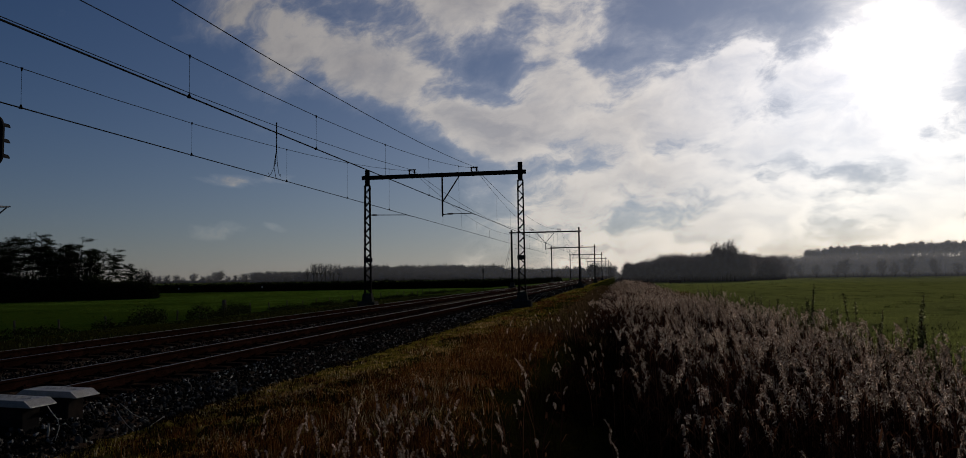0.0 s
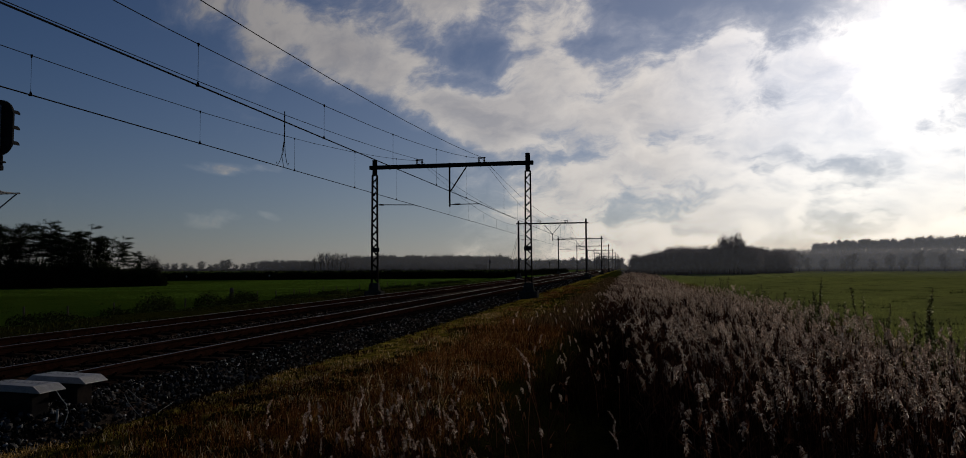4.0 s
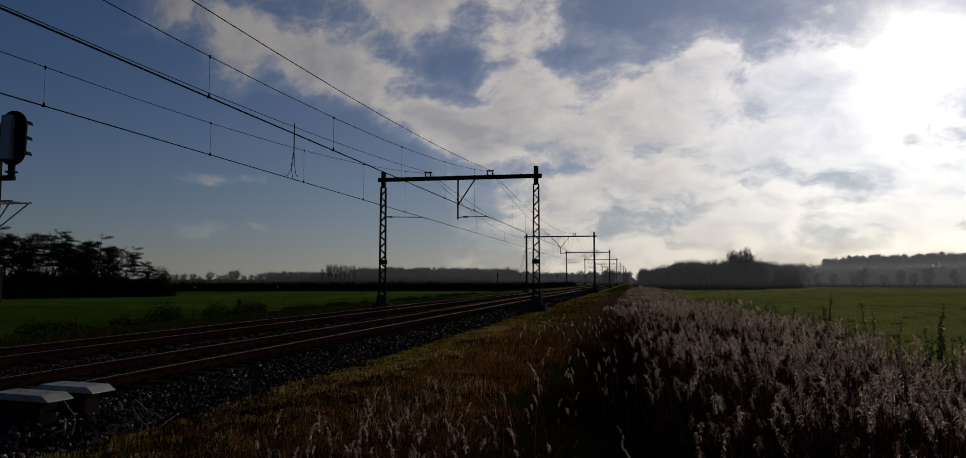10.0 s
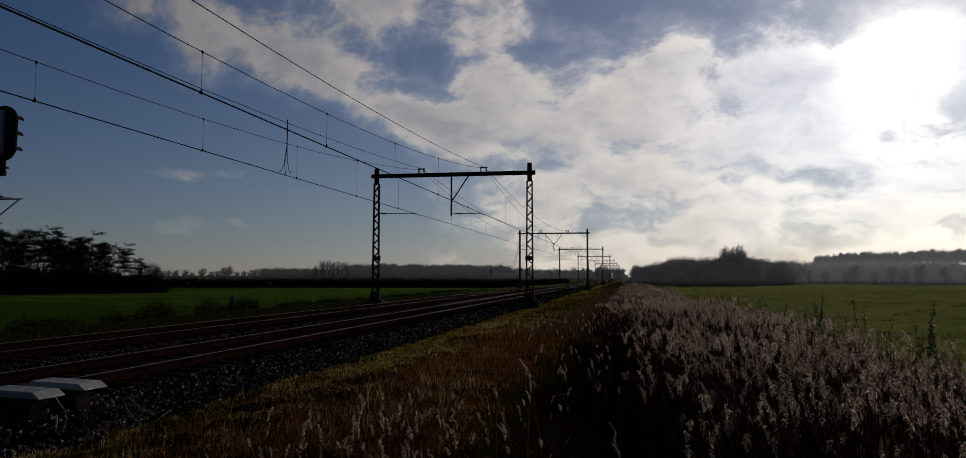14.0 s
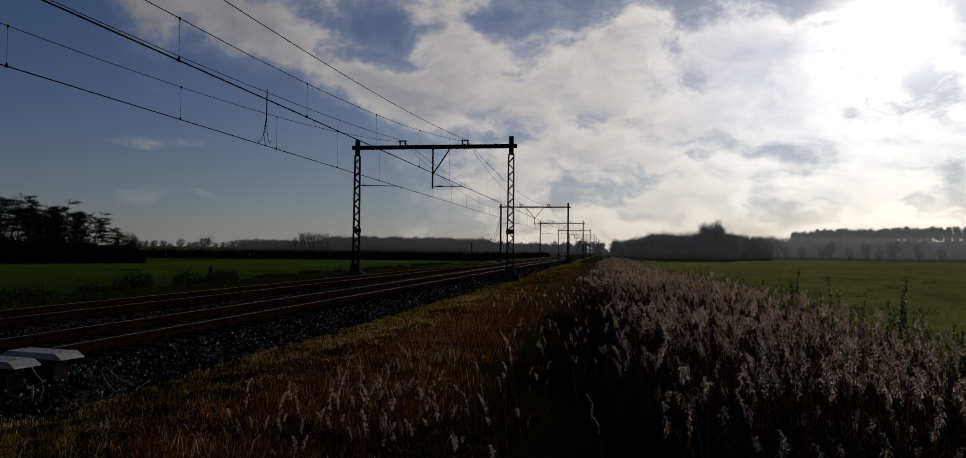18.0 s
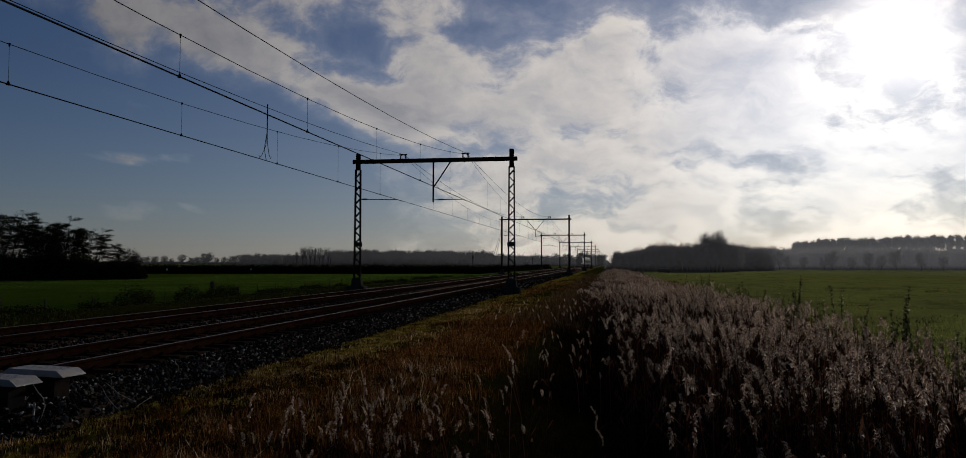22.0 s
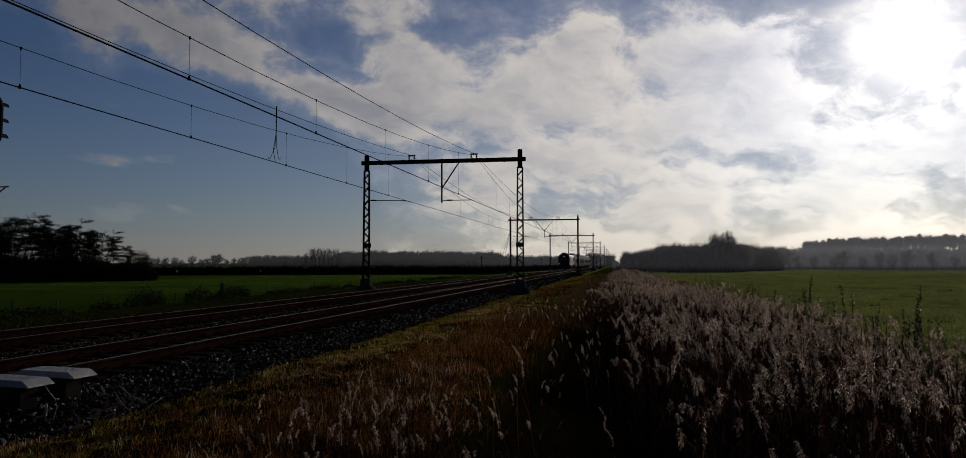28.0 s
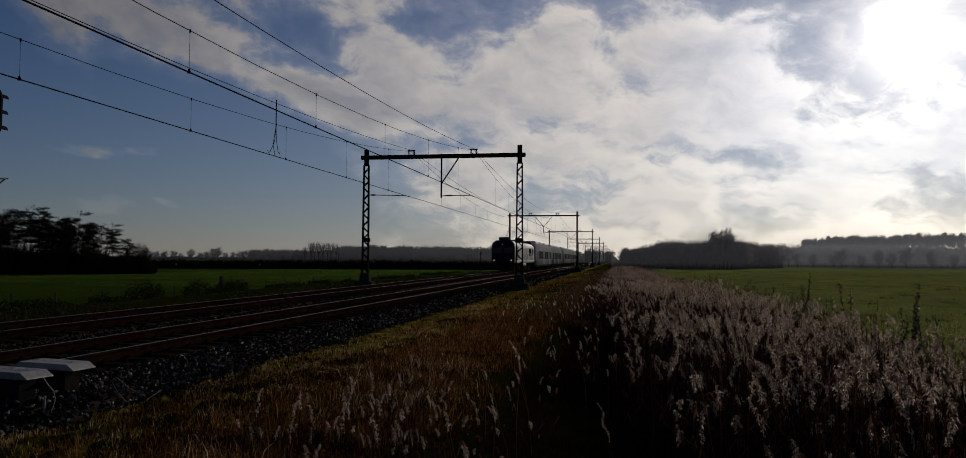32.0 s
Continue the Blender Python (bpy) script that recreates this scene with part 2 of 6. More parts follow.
    veil = math_of(n, l, "MULTIPLY", math_of(n, l, "POWER", c, 4.5), CLOUD["veil"])
    amount = math_of(n, l, "ADD", math_of(n, l, "MULTIPLY", dens, lit), math_of(n, l, "ADD", math_of(n, l, "MULTIPLY", tight, CLOUD["halo"]), math_of(n, l, "MULTIPLY", core, CLOUD["core"])))
    em = n.new("ShaderNodeEmission")
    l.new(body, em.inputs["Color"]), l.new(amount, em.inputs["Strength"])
    # the painted haze is whiter than the cloud bodies
    hz = n.new("ShaderNodeEmission")
    hz.inputs["Color"].default_value = (1.0, 0.90, 0.88, 1)
    l.new(math_of(n, l, "ADD", haze, veil), hz.inputs["Strength"])
    both = n.new("ShaderNodeAddShader")
    l.new(em.outputs[0], both.inputs[0]), l.new(hz.outputs[0], both.inputs[1])
    # thick cloud hides part of the blue behind it, least round the sun
    near_sun = n.new("ShaderNodeMapRange")
    near_sun.inputs["From Min"].default_value, near_sun.inputs["From Max"].default_value = 0.95, 0.99
    near_sun.inputs["To Min"].default_value, near_sun.inputs["To Max"].default_value = CLOUD["cover"], 0.0
    l.new(dot.outputs["Value"], near_sun.inputs["Value"])
    clear = math_of(n, l, "SUBTRACT", 1.0, math_of(n, l, "MULTIPLY", cover.outputs[0], near_sun.outputs[0]))
    tr = n.new("ShaderNodeBsdfTransparent")
    # low down the haze takes more of the blue
    dim = mix_of(n, l, low, (1.0, 1.0, 1.0), (0.88, 0.76, 0.70))
    l.new(vector_of(n, l, "SCALE", dim), tr.inputs["Color"])
    l.new(clear, tr.inputs["Color"].links[0].from_node.inputs["Scale"])
    add = n.new("ShaderNodeAddShader")
    l.new(both.outputs[0], add.inputs[0]), l.new(tr.outputs[0], add.inputs[1])
    l.new(add.outputs[0], n["Material Output"].inputs["Surface"])
    return m


CLOUD = dict(edge=420.0, open=-0.13, bank=0.175, cover=0.54, base=0.03, wide=0.94, wide_power=2.6, tight=0.13, tight_power=30.0, halo=0.14, core=2.2, core_power=480.0, veil=0.17, haze=0.118, haze_sun=0.22, haze_power=7.5)


def glass(name):
    m, n, l, p = nodes_of(name)
    p.inputs["Base Color"].default_value = (0.02, 0.025, 0.03, 1)
    p.inputs["Roughness"].default_value, p.inputs["Specular IOR Level"].default_value = 0.3, 0.0
    gl = n.new("ShaderNodeBsdfGlossy")
    gl.inputs["Roughness"].default_value = 0.08
    ms = n.new("ShaderNodeMixShader")
    ms.inputs[0].default_value = 0.012
    l.new(p.outputs[0], ms.inputs[1]), l.new(gl.outputs[0], ms.inputs[2])
    l.new(ms.outputs[0], n["Material Output"].inputs["Surface"])
    return m


def glow(name, colour, strength):
    m, n, l, p = nodes_of(name)
    p.inputs["Emission Color"].default_value, p.inputs["Emission Strength"].default_value = (*colour, 1), strength
    return m


MEADOW = ground_material()
def sheen(m, weight, tint):
    """Rough grains that light up against a low sun."""
    p = m.node_tree.nodes["Principled BSDF"]
    p.inputs["Sheen Weight"].default_value, p.inputs["Sheen Roughness"].default_value = weight, 0.5
    p.inputs["Sheen Tint"].default_value = (*tint, 1)


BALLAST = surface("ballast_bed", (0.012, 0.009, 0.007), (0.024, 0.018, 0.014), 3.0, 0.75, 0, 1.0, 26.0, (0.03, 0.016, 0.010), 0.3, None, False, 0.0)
# no gloss: the palest share of stones is painted to stand for glints
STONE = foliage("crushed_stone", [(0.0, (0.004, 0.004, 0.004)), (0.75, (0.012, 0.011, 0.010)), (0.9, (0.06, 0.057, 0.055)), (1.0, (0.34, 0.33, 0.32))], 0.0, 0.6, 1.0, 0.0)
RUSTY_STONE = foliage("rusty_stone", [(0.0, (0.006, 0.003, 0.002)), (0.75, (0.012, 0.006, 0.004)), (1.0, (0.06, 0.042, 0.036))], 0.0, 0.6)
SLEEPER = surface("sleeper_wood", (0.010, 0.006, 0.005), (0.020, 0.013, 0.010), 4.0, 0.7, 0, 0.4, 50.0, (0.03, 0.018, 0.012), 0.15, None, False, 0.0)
sheen(BALLAST, 0.04, (0.60, 0.47, 0.40))
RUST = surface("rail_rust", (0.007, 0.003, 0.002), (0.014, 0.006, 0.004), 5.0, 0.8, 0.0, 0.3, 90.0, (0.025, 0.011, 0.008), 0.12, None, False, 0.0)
RAIL_TOP = surface("rail_running_face", (0.13, 0.118, 0.11), (0.185, 0.17, 0.16), 2.0, 0.38, 1.0, 0.03, 200.0, None, 0.05, (8, 0.4, 8))
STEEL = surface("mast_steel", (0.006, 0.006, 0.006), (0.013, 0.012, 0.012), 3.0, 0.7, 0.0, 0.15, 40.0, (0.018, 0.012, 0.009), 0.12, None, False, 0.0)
CONCRETE = surface("foundation_concrete", (0.02, 0.019, 0.017), (0.045, 0.042, 0.038), 4.0, 0.85, 0, 0.4, 45.0, (0.03, 0.03, 0.02))
COPPER = surface("wire_copper", (0.012, 0.012, 0.011), (0.02, 0.019, 0.017), 2.0, 0.8, 0.0, 0, 30.0, None, 0.1, None, False, 0.0)
CERAMIC = surface("insulator_ceramic", (0.06, 0.035, 0.025), (0.09, 0.05, 0.035), 20.0, 0.3, 0, 0, 80.0)
BLACK_PAINT = surface("black_paint", (0.012, 0.012, 0.013), (0.022, 0.022, 0.023), 8.0, 0.5, 0, 0.05, 90.0, None, 0.1, None, True)
GREY_PLATE = surface("grey_plate", (0.22, 0.23, 0.25), (0.30, 0.31, 0.33), 6.0, 0.5, 0.2, 0.05, 80.0, None, 0.08)
GALVANISED = surface("galvanised_steel", (0.16, 0.165, 0.17), (0.24, 0.245, 0.25), 9.0, 0.55, 0.0, 0.08, 120.0, (0.3, 0.3, 0.3))
LID = surface("lid_plate", (0.21, 0.20, 0.195), (0.33, 0.315, 0.305), 9.0, 0.42, 0.0, 0.3, 110.0, (0.28, 0.26, 0.23), 0.22, None, False, 0.3)
BOX_GREY = surface("cabinet_dark", (0.010, 0.009, 0.009), (0.018, 0.016, 0.015), 5.0, 0.7, 0, 0.1, 80.0, (0.03, 0.022, 0.018))
UNDER_DARK = surface("dark_foot", (0.02, 0.018, 0.017), (0.04, 0.036, 0.034), 5.0, 0.8)
CABLE = surface("cable_sheath", (0.18, 0.175, 0.17), (0.29, 0.285, 0.27), 10.0, 0.5, 0, 0, 60.0)
WHITE_POST = surface("white_post", (0.6, 0.6, 0.58), (0.78, 0.78, 0.76), 6.0, 0.6, 0, 0.1, 70.0, (0.5, 0.49, 0.45))
OLD_WOOD = surface("weathered_wood", (0.03, 0.027, 0.023), (0.07, 0.06, 0.05), 9.0, 0.85, 0, 0.5, 60.0, None, 0.2, (6, 6, 0.8))
BARK = surface("bark", (0.012, 0.010, 0.009), (0.024, 0.02, 0.017), 3.0, 0.9, 0, 0.5, 18.0, None, 0.2)
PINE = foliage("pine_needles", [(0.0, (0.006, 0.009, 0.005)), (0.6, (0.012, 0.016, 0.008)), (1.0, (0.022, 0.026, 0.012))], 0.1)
TWIG = foliage("bare_twigs", [(0.0, (0.032, 0.029, 0.03)), (0.6, (0.06, 0.055, 0.056)), (1.0, (0.10, 0.09, 0.09))], 0.3, 0.9)
# twigs of the far woods, lightened to carry distance haze
HAZY_TWIG = foliage("hazy_twigs", [(0.0, (0.16, 0.145, 0.14)), (0.6, (0.22, 0.205, 0.20)), (1.0, (0.29, 0.27, 0.265))], 0.5, 0.9)
SHRUB = foliage("shrub_leaves", [(0.0, (0.006, 0.009, 0.003)), (0.75, (0.014, 0.018, 0.006)), (1.0, (0.07, 0.075, 0.03))], 0.3)
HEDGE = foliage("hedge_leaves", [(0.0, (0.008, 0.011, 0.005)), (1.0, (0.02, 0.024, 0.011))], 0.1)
GREEN_BLADE = foliage("green_grass", [(0.0, (0.017, 0.017, 0.002)), (0.5, (0.064, 0.054, 0.007)), (0.85, (0.18, 0.135, 0.02)), (1.0, (0.40, 0.30, 0.13))], 0.45)
DRY_BLADE = foliage("dry_grass", [(0.0, (0.017, 0.006, 0.003)), (0.5, (0.075, 0.027, 0.007)), (0.86, (0.19, 0.072, 0.02)), (1.0, (0.32, 0.19, 0.095))], 0.45)
REED_STEM = foliage("reed_stems", [(0.0, (0.010, 0.005, 0.004)), (0.6, (0.055, 0.022, 0.013)), (1.0, (0.17, 0.075, 0.042))], 0.4)
PLUME = foliage("reed_plumes", [(0.0, (0.20, 0.125, 0.09)), (0.4, (0.44, 0.305, 0.225)), (0.75, (0.74, 0.585, 0.465)), (1.0, (0.93, 0.84, 0.73))], 0.62)
# two blade tones, the sunward meadow painted paler for its backlight
BACKLIT_BLADE = foliage("backlit_blades", [(0.0, (0.155, 0.175, 0.042)), (0.6, (0.19, 0.21, 0.055)), (1.0, (0.22, 0.235, 0.075))], 0.6)
SIDELIT_BLADE = foliage("sidelit_blades", [(0.0, (0.038, 0.075, 0.010)), (0.6, (0.056, 0.10, 0.016)), (1.0, (0.08, 0.13, 0.026))], 0.62)
TUSSOCK = foliage("tussock_blades", [(0.0, (0.012, 0.02, 0.004)), (1.0, (0.03, 0.04, 0.008))], 0.2)
VERGE_BLADE = foliage("verge_straw", [(0.0, (0.04, 0.026, 0.007)), (0.5, (0.21, 0.125, 0.034)), (0.85, (0.44, 0.28, 0.10)), (1.0, (0.72, 0.56, 0.36))], 0.55)
FAR_DRY = foliage("far_dry_grass", [(0.0, (0.022, 0.014, 0.007)), (0.6, (0.06, 0.038, 0.018)), (1.0, (0.15, 0.095, 0.05))], 0.4)
DARK_TWIG = foliage("dark_twigs", [(0.0, (0.07, 0.06, 0.065)), (1.0, (0.13, 0.115, 0.12))], 0.4, 0.9)
# grass colour darkened to stand for shade on the ditch side
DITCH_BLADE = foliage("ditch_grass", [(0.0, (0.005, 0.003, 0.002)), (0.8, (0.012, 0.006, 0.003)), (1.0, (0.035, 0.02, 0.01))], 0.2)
STRAW = foliage("pale_straw", [(0.0, (0.16, 0.11, 0.05)), (1.0, (0.5, 0.42, 0.27))], 0.5)
WEED = foliage("weed_leaves", [(0.0, (0.028, 0.03, 0.011)), (0.55, (0.10, 0.105, 0.04)), (0.85, (0.30, 0.30, 0.14)), (1.0, (0.60, 0.58, 0.36))], 0.5)
LOCO_GREY = surface("locomotive_paint", (0.19, 0.187, 0.18), (0.26, 0.255, 0.245), 1.2, 0.34, 0, 0.02, 60.0, (0.36, 0.34, 0.31), 0.06, None, True, 0.08)
LOCO_DARK = surface("locomotive_dark", (0.012, 0.012, 0.014), (0.024, 0.023, 0.023), 2.0, 0.5, 0, 0.05, 60.0, None, 0.1, None, True)
COACH_WHITE = surface("coach_paint", (0.25, 0.245, 0.24), (0.30, 0.295, 0.29), 0.8, 0.33, 0, 0.02, 60.0, (0.2, 0.19, 0.18), 0.05, None, True, 0.0)
# roof tone raised to carry the sunlit rim of the coaches
COACH_ROOF = surface("coach_roof", (0.52, 0.52, 0.51), (0.64, 0.64, 0.63), 1.5, 0.36, 0.0, 0.03, 60.0, (0.3, 0.3, 0.3), 0.06, None, True, 0.1)
UNDER = surface("underframe", (0.02, 0.018, 0.016), (0.045, 0.038, 0.032), 3.0, 0.8, 0, 0.2, 40.0, None, 0.15, None, True)
PANE = glass("dark_glass")
HEADLIGHT = glow("headlight", (1.0, 0.96, 0.88), 2.2)
def haze_material():
    """Added sheet in place of distance haze: nearly clear, it scatters a little of the sunlight that falls through it.
    """
    m = bpy.data.materials.new("distance_haze")
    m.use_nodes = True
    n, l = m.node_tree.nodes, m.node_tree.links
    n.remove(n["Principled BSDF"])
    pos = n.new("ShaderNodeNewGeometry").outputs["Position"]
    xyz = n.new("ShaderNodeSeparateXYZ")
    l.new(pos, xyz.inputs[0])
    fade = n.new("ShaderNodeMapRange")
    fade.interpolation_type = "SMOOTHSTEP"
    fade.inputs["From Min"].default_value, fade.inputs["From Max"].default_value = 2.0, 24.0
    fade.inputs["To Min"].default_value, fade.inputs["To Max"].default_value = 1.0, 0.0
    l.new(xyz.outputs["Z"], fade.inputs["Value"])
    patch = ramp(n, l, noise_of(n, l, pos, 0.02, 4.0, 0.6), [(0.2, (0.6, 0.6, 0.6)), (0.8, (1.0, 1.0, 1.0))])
    foot = n.new("ShaderNodeMapRange")        # faded at the foot, so that no pale line shows on the grass
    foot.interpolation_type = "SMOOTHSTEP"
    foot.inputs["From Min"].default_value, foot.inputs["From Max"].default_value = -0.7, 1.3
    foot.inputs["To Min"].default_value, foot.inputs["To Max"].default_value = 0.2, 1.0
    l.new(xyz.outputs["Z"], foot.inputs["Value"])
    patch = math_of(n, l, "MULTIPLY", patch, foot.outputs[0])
    east = n.new("ShaderNodeMapRange")        # haze made weaker away from the sun's side
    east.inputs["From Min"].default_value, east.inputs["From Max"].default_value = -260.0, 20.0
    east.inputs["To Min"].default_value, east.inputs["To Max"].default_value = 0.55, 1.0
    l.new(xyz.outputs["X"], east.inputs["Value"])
    amount = math_of(n, l, "MULTIPLY", math_of(n, l, "MULTIPLY", fade.outputs[0], patch), math_of(n, l, "MULTIPLY", east.outputs[0], HAZE_SHARE))
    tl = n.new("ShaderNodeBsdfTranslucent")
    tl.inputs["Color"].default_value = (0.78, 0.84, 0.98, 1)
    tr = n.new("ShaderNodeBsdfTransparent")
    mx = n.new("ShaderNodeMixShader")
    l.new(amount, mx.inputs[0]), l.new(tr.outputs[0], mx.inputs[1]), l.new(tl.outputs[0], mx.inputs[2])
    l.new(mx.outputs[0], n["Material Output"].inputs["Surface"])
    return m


HAZE_SHARE = 0.034
HAZE_SHEET = haze_material()
CLOUDS = cloud_material()


# ---- mesh builders ----
class Shape:
    """Collects vertices and faces of one mesh."""

    def __init__(self):
        self.v, self.f = [], []

    def add(self, verts, faces):
        k = len(self.v)
        self.v.extend(tuple(p) for p in verts)
        self.f.extend(tuple(i + k for i in f) for f in faces)
        return self

    def box(self, x0, x1, y0, y1, z0, z1, c=0.01):
        """A box with chamfered edges."""
        xs, ys, zs = sorted((x0, x1)), sorted((y0, y1)), sorted((z0, z1))
        c = min(c, 0.45 * min(xs[1] - xs[0], ys[1] - ys[0], zs[1] - zs[0]))
        idx, verts = {}, []
        for i in (0, 1):
            for j in (0, 1):
                for k in (0, 1):
                    p = [xs[i], ys[j], zs[k]]
                    q = [xs[i] + (c, -c)[i], ys[j] + (c, -c)[j], zs[k] + (c, -c)[k]]
                    for a in range(3):
                        idx[(i, j, k, a)] = len(verts)
                        verts.append([p[b] if b == a else q[b] for b in range(3)])
        faces = []
        for a in range(3):
            b, d = (a + 1) % 3, (a + 2) % 3
            for s in (0, 1):
                loop = []
                for u, w in ((0, 0), (1, 0), (1, 1), (0, 1)):
                    key = [0, 0, 0]
                    key[a], key[b], key[d] = s, u, w
                    loop.append(idx[(*key, a)])
                faces.append(loop if s else loop[::-1])
            for u in (0, 1):
                for w in (0, 1):
                    key0, key1 = [0, 0, 0], [0, 0, 0]
                    key0[a], key1[a] = 0, 1
                    key0[b] = key1[b] = u
                    key0[d] = key1[d] = w
                    loop = [idx[(*key0, b)], idx[(*key1, b)], idx[(*key1, d)], idx[(*key0, d)]]
                    faces.append(loop if u == w else loop[::-1])
        for i in (0, 1):
            for j in (0, 1):
                for k in (0, 1):
                    loop = [idx[(i, j, k, a)] for a in range(3)]
                    faces.append(loop if (i + j + k) % 2 else loop[::-1])
        return self.add(verts, faces)

    def tube(self, points, radii, n=6, caps=True):
        """A round bar along points; one radius or one for each point."""
        pts = [Vector(p) for p in points]
        if isinstance(radii, (int, float)):
            radii = [radii] * len(pts)
        verts, faces = [], []
        for i, p in enumerate(pts):
            d = (pts[min(i + 1, len(pts) - 1)] - pts[max(i - 1, 0)]).normalized()
            side = d.cross(Vector((0, 0, 1)) if abs(d.z) < 0.9 else Vector((0, 1, 0))).normalized()
            up = side.cross(d)
            for k in range(n):
                a = 2 * math.pi * k / n
                verts.append(p + (side * math.cos(a) + up * math.sin(a)) * radii[i])
        for i in range(len(pts) - 1):
            for k in range(n):
                a, b = i * n + k, i * n + (k + 1) % n
                faces.append((a, b, b + n, a + n))
        if caps:
            faces.append(tuple(range(n))[::-1])
            faces.append(tuple(range((len(pts) - 1) * n, len(pts) * n)))
        return self.add(verts, faces)

    def bar(self, p, q, w, d, side=(0, 1, 0)):
        """A flat bar from p to q, w wide across side x direction, d deep along side."""
        p, q, s = Vector(p), Vector(q), Vector(side)
        u = (q - p).normalized().cross(s).normalized() * (w / 2)
        s = s * (d / 2)
        verts = [e + a * u + b * s for e in (p, q) for a, b in ((-1, -1), (1, -1), (1, 1), (-1, 1))]
        faces = [(0, 1, 2, 3), (7, 6, 5, 4), (0, 4, 5, 1), (1, 5, 6, 2), (2, 6, 7, 3), (3, 7, 4, 0)]
        return self.add(verts, faces)

    def loft(self, rings, close=True):
        """A skin over rings of equal count, with end caps."""
        n = len(rings[0])
        verts = [p for r in rings for p in r]
        faces = []
        for i in range(len(rings) - 1):
            for k in range(n if close else n - 1):
                a, b = i * n + k, i * n + (k + 1) % n
                faces.append((a, b, b + n, a + n))
        if close:
            faces.append(tuple(range(n))[::-1])
            faces.append(tuple(range((len(rings) - 1) * n, len(rings) * n)))
        return self.add(verts, faces)

    def disc(self, c, r, axis, h, n=14):
        """A short cylinder about c along axis (0, 1, 2)."""
        d = Vector([1 if a == axis else 0 for a in range(3)])
        return self.tube([Vector(c) - d * h / 2, Vector(c) + d * h / 2], r, n)

    def mesh(self, name, material, smooth=False):
        me = bpy.data.meshes.new(name)
        me.from_pydata(self.v, [], self.f)
        if material:
            me.materials.append(material)
        me.validate()
        if smooth:
            me.polygons.foreach_set("use_smooth", [True] * len(me.polygons))
        return me


def part(name, shape, material, parent, label="", smooth=False):
    """Links a Shape, or a mesh made before, as one mesh object under a thing or a part."""
    me = shape if isinstance(shape, bpy.types.Mesh) else shape.mesh(name, material, smooth)
    ob = new(name, me)
    ob.parent = parent
    return tagged(ob, label)


def thing(name, at=(0, 0, 0), label="", category="", group="", kind="", turn=0.0):
    ob = new(name)
    ob.empty_display_size = 0.2
    ob.matrix_basis = pose(*at, 0, 0, turn)
    return tagged(ob, label, category, group, kind)


def solid(name, shape, material, at=(0, 0, 0), label="", category="", group="", kind="", smooth=False):
    """A thing that is one mesh."""
    me = shape if isinstance(shape, bpy.types.Mesh) else shape.mesh(name, material, smooth)
    ob = new(name, me)
    ob.location = at
    return tagged(ob, label, category, group, kind)


def array_mesh(name, verts, tris, material):
    """A mesh from numpy arrays of vertices and triangles."""
    me = bpy.data.meshes.new(name)
    verts = np.asarray(verts, np.float32).reshape(-1, 3)
    tris = np.asarray(tris, np.int32).reshape(-1, 3)
    me.vertices.add(len(verts))
    me.vertices.foreach_set("co", verts.ravel())
    me.loops.add(tris.size)
    me.loops.foreach_set("vertex_index", tris.ravel())
    me.polygons.add(len(tris))
    me.polygons.foreach_set("loop_start", np.arange(0, tris.size, 3, dtype=np.int32))
    me.polygons.foreach_set("loop_total", np.full(len(tris), 3, np.int32))
    me.update(calc_edges=True)
    me.validate()
    me.materials.append(material)
    return me


# ---- ground ----
PROFILE_X = [-31.5, -29.5, -27.0, -23.0, -18.0, -16.0, -6.2, -5.0, -3.0, -1.6, -0.2, 1.0, 3.6, 5.0, 6.5]
PROFILE_Z = [-1.0, -1.15, -1.0, -0.62, -0.45, -0.48, -0.46, -0.36, -0.42, -0.56, -0.95, -1.3, -1.32, -1.1, -1.0]


def ground_z(x, y):
    """Height of the ground: field, ditch and verge along the track, and the hard standing by the camera."""
    z = np.interp(x, PROFILE_X, PROFILE_Z)
    near = np.clip((4.6 - np.asarray(y, float)) / 2.4, 0, 1) * np.clip((np.asarray(x, float) + 5.5) / 1.5, 0, 1) * np.clip((6.0 - np.asarray(x, float)) / 2, 0, 1)
    return z + (-0.08 - z) * near * near * (3 - 2 * near)


def hummock(x, y):
    """Small tussocky swellings of the verge near the track boxes."""
    x, y = np.asarray(x, float), np.asarray(y, float)
    h = 0.055 * np.sin(3.1 * x + 1.3 * np.sin(2.3 * y)) * np.sin(2.7 * y + 1.7 * np.sin(1.9 * x))
    h = h + 0.04 * np.sin(7.3 * x + 2.0 * np.sin(4.1 * y)) * np.sin(6.7 * y + 1.3 * np.sin(5.3 * x)) + 0.05
    inside = np.clip((x + 6.5) / 0.5, 0, 1) * np.clip((-1.9 - x) / 0.6, 0, 1) * np.clip((17.0 - y) / 4.0, 0, 1)
    return h * inside


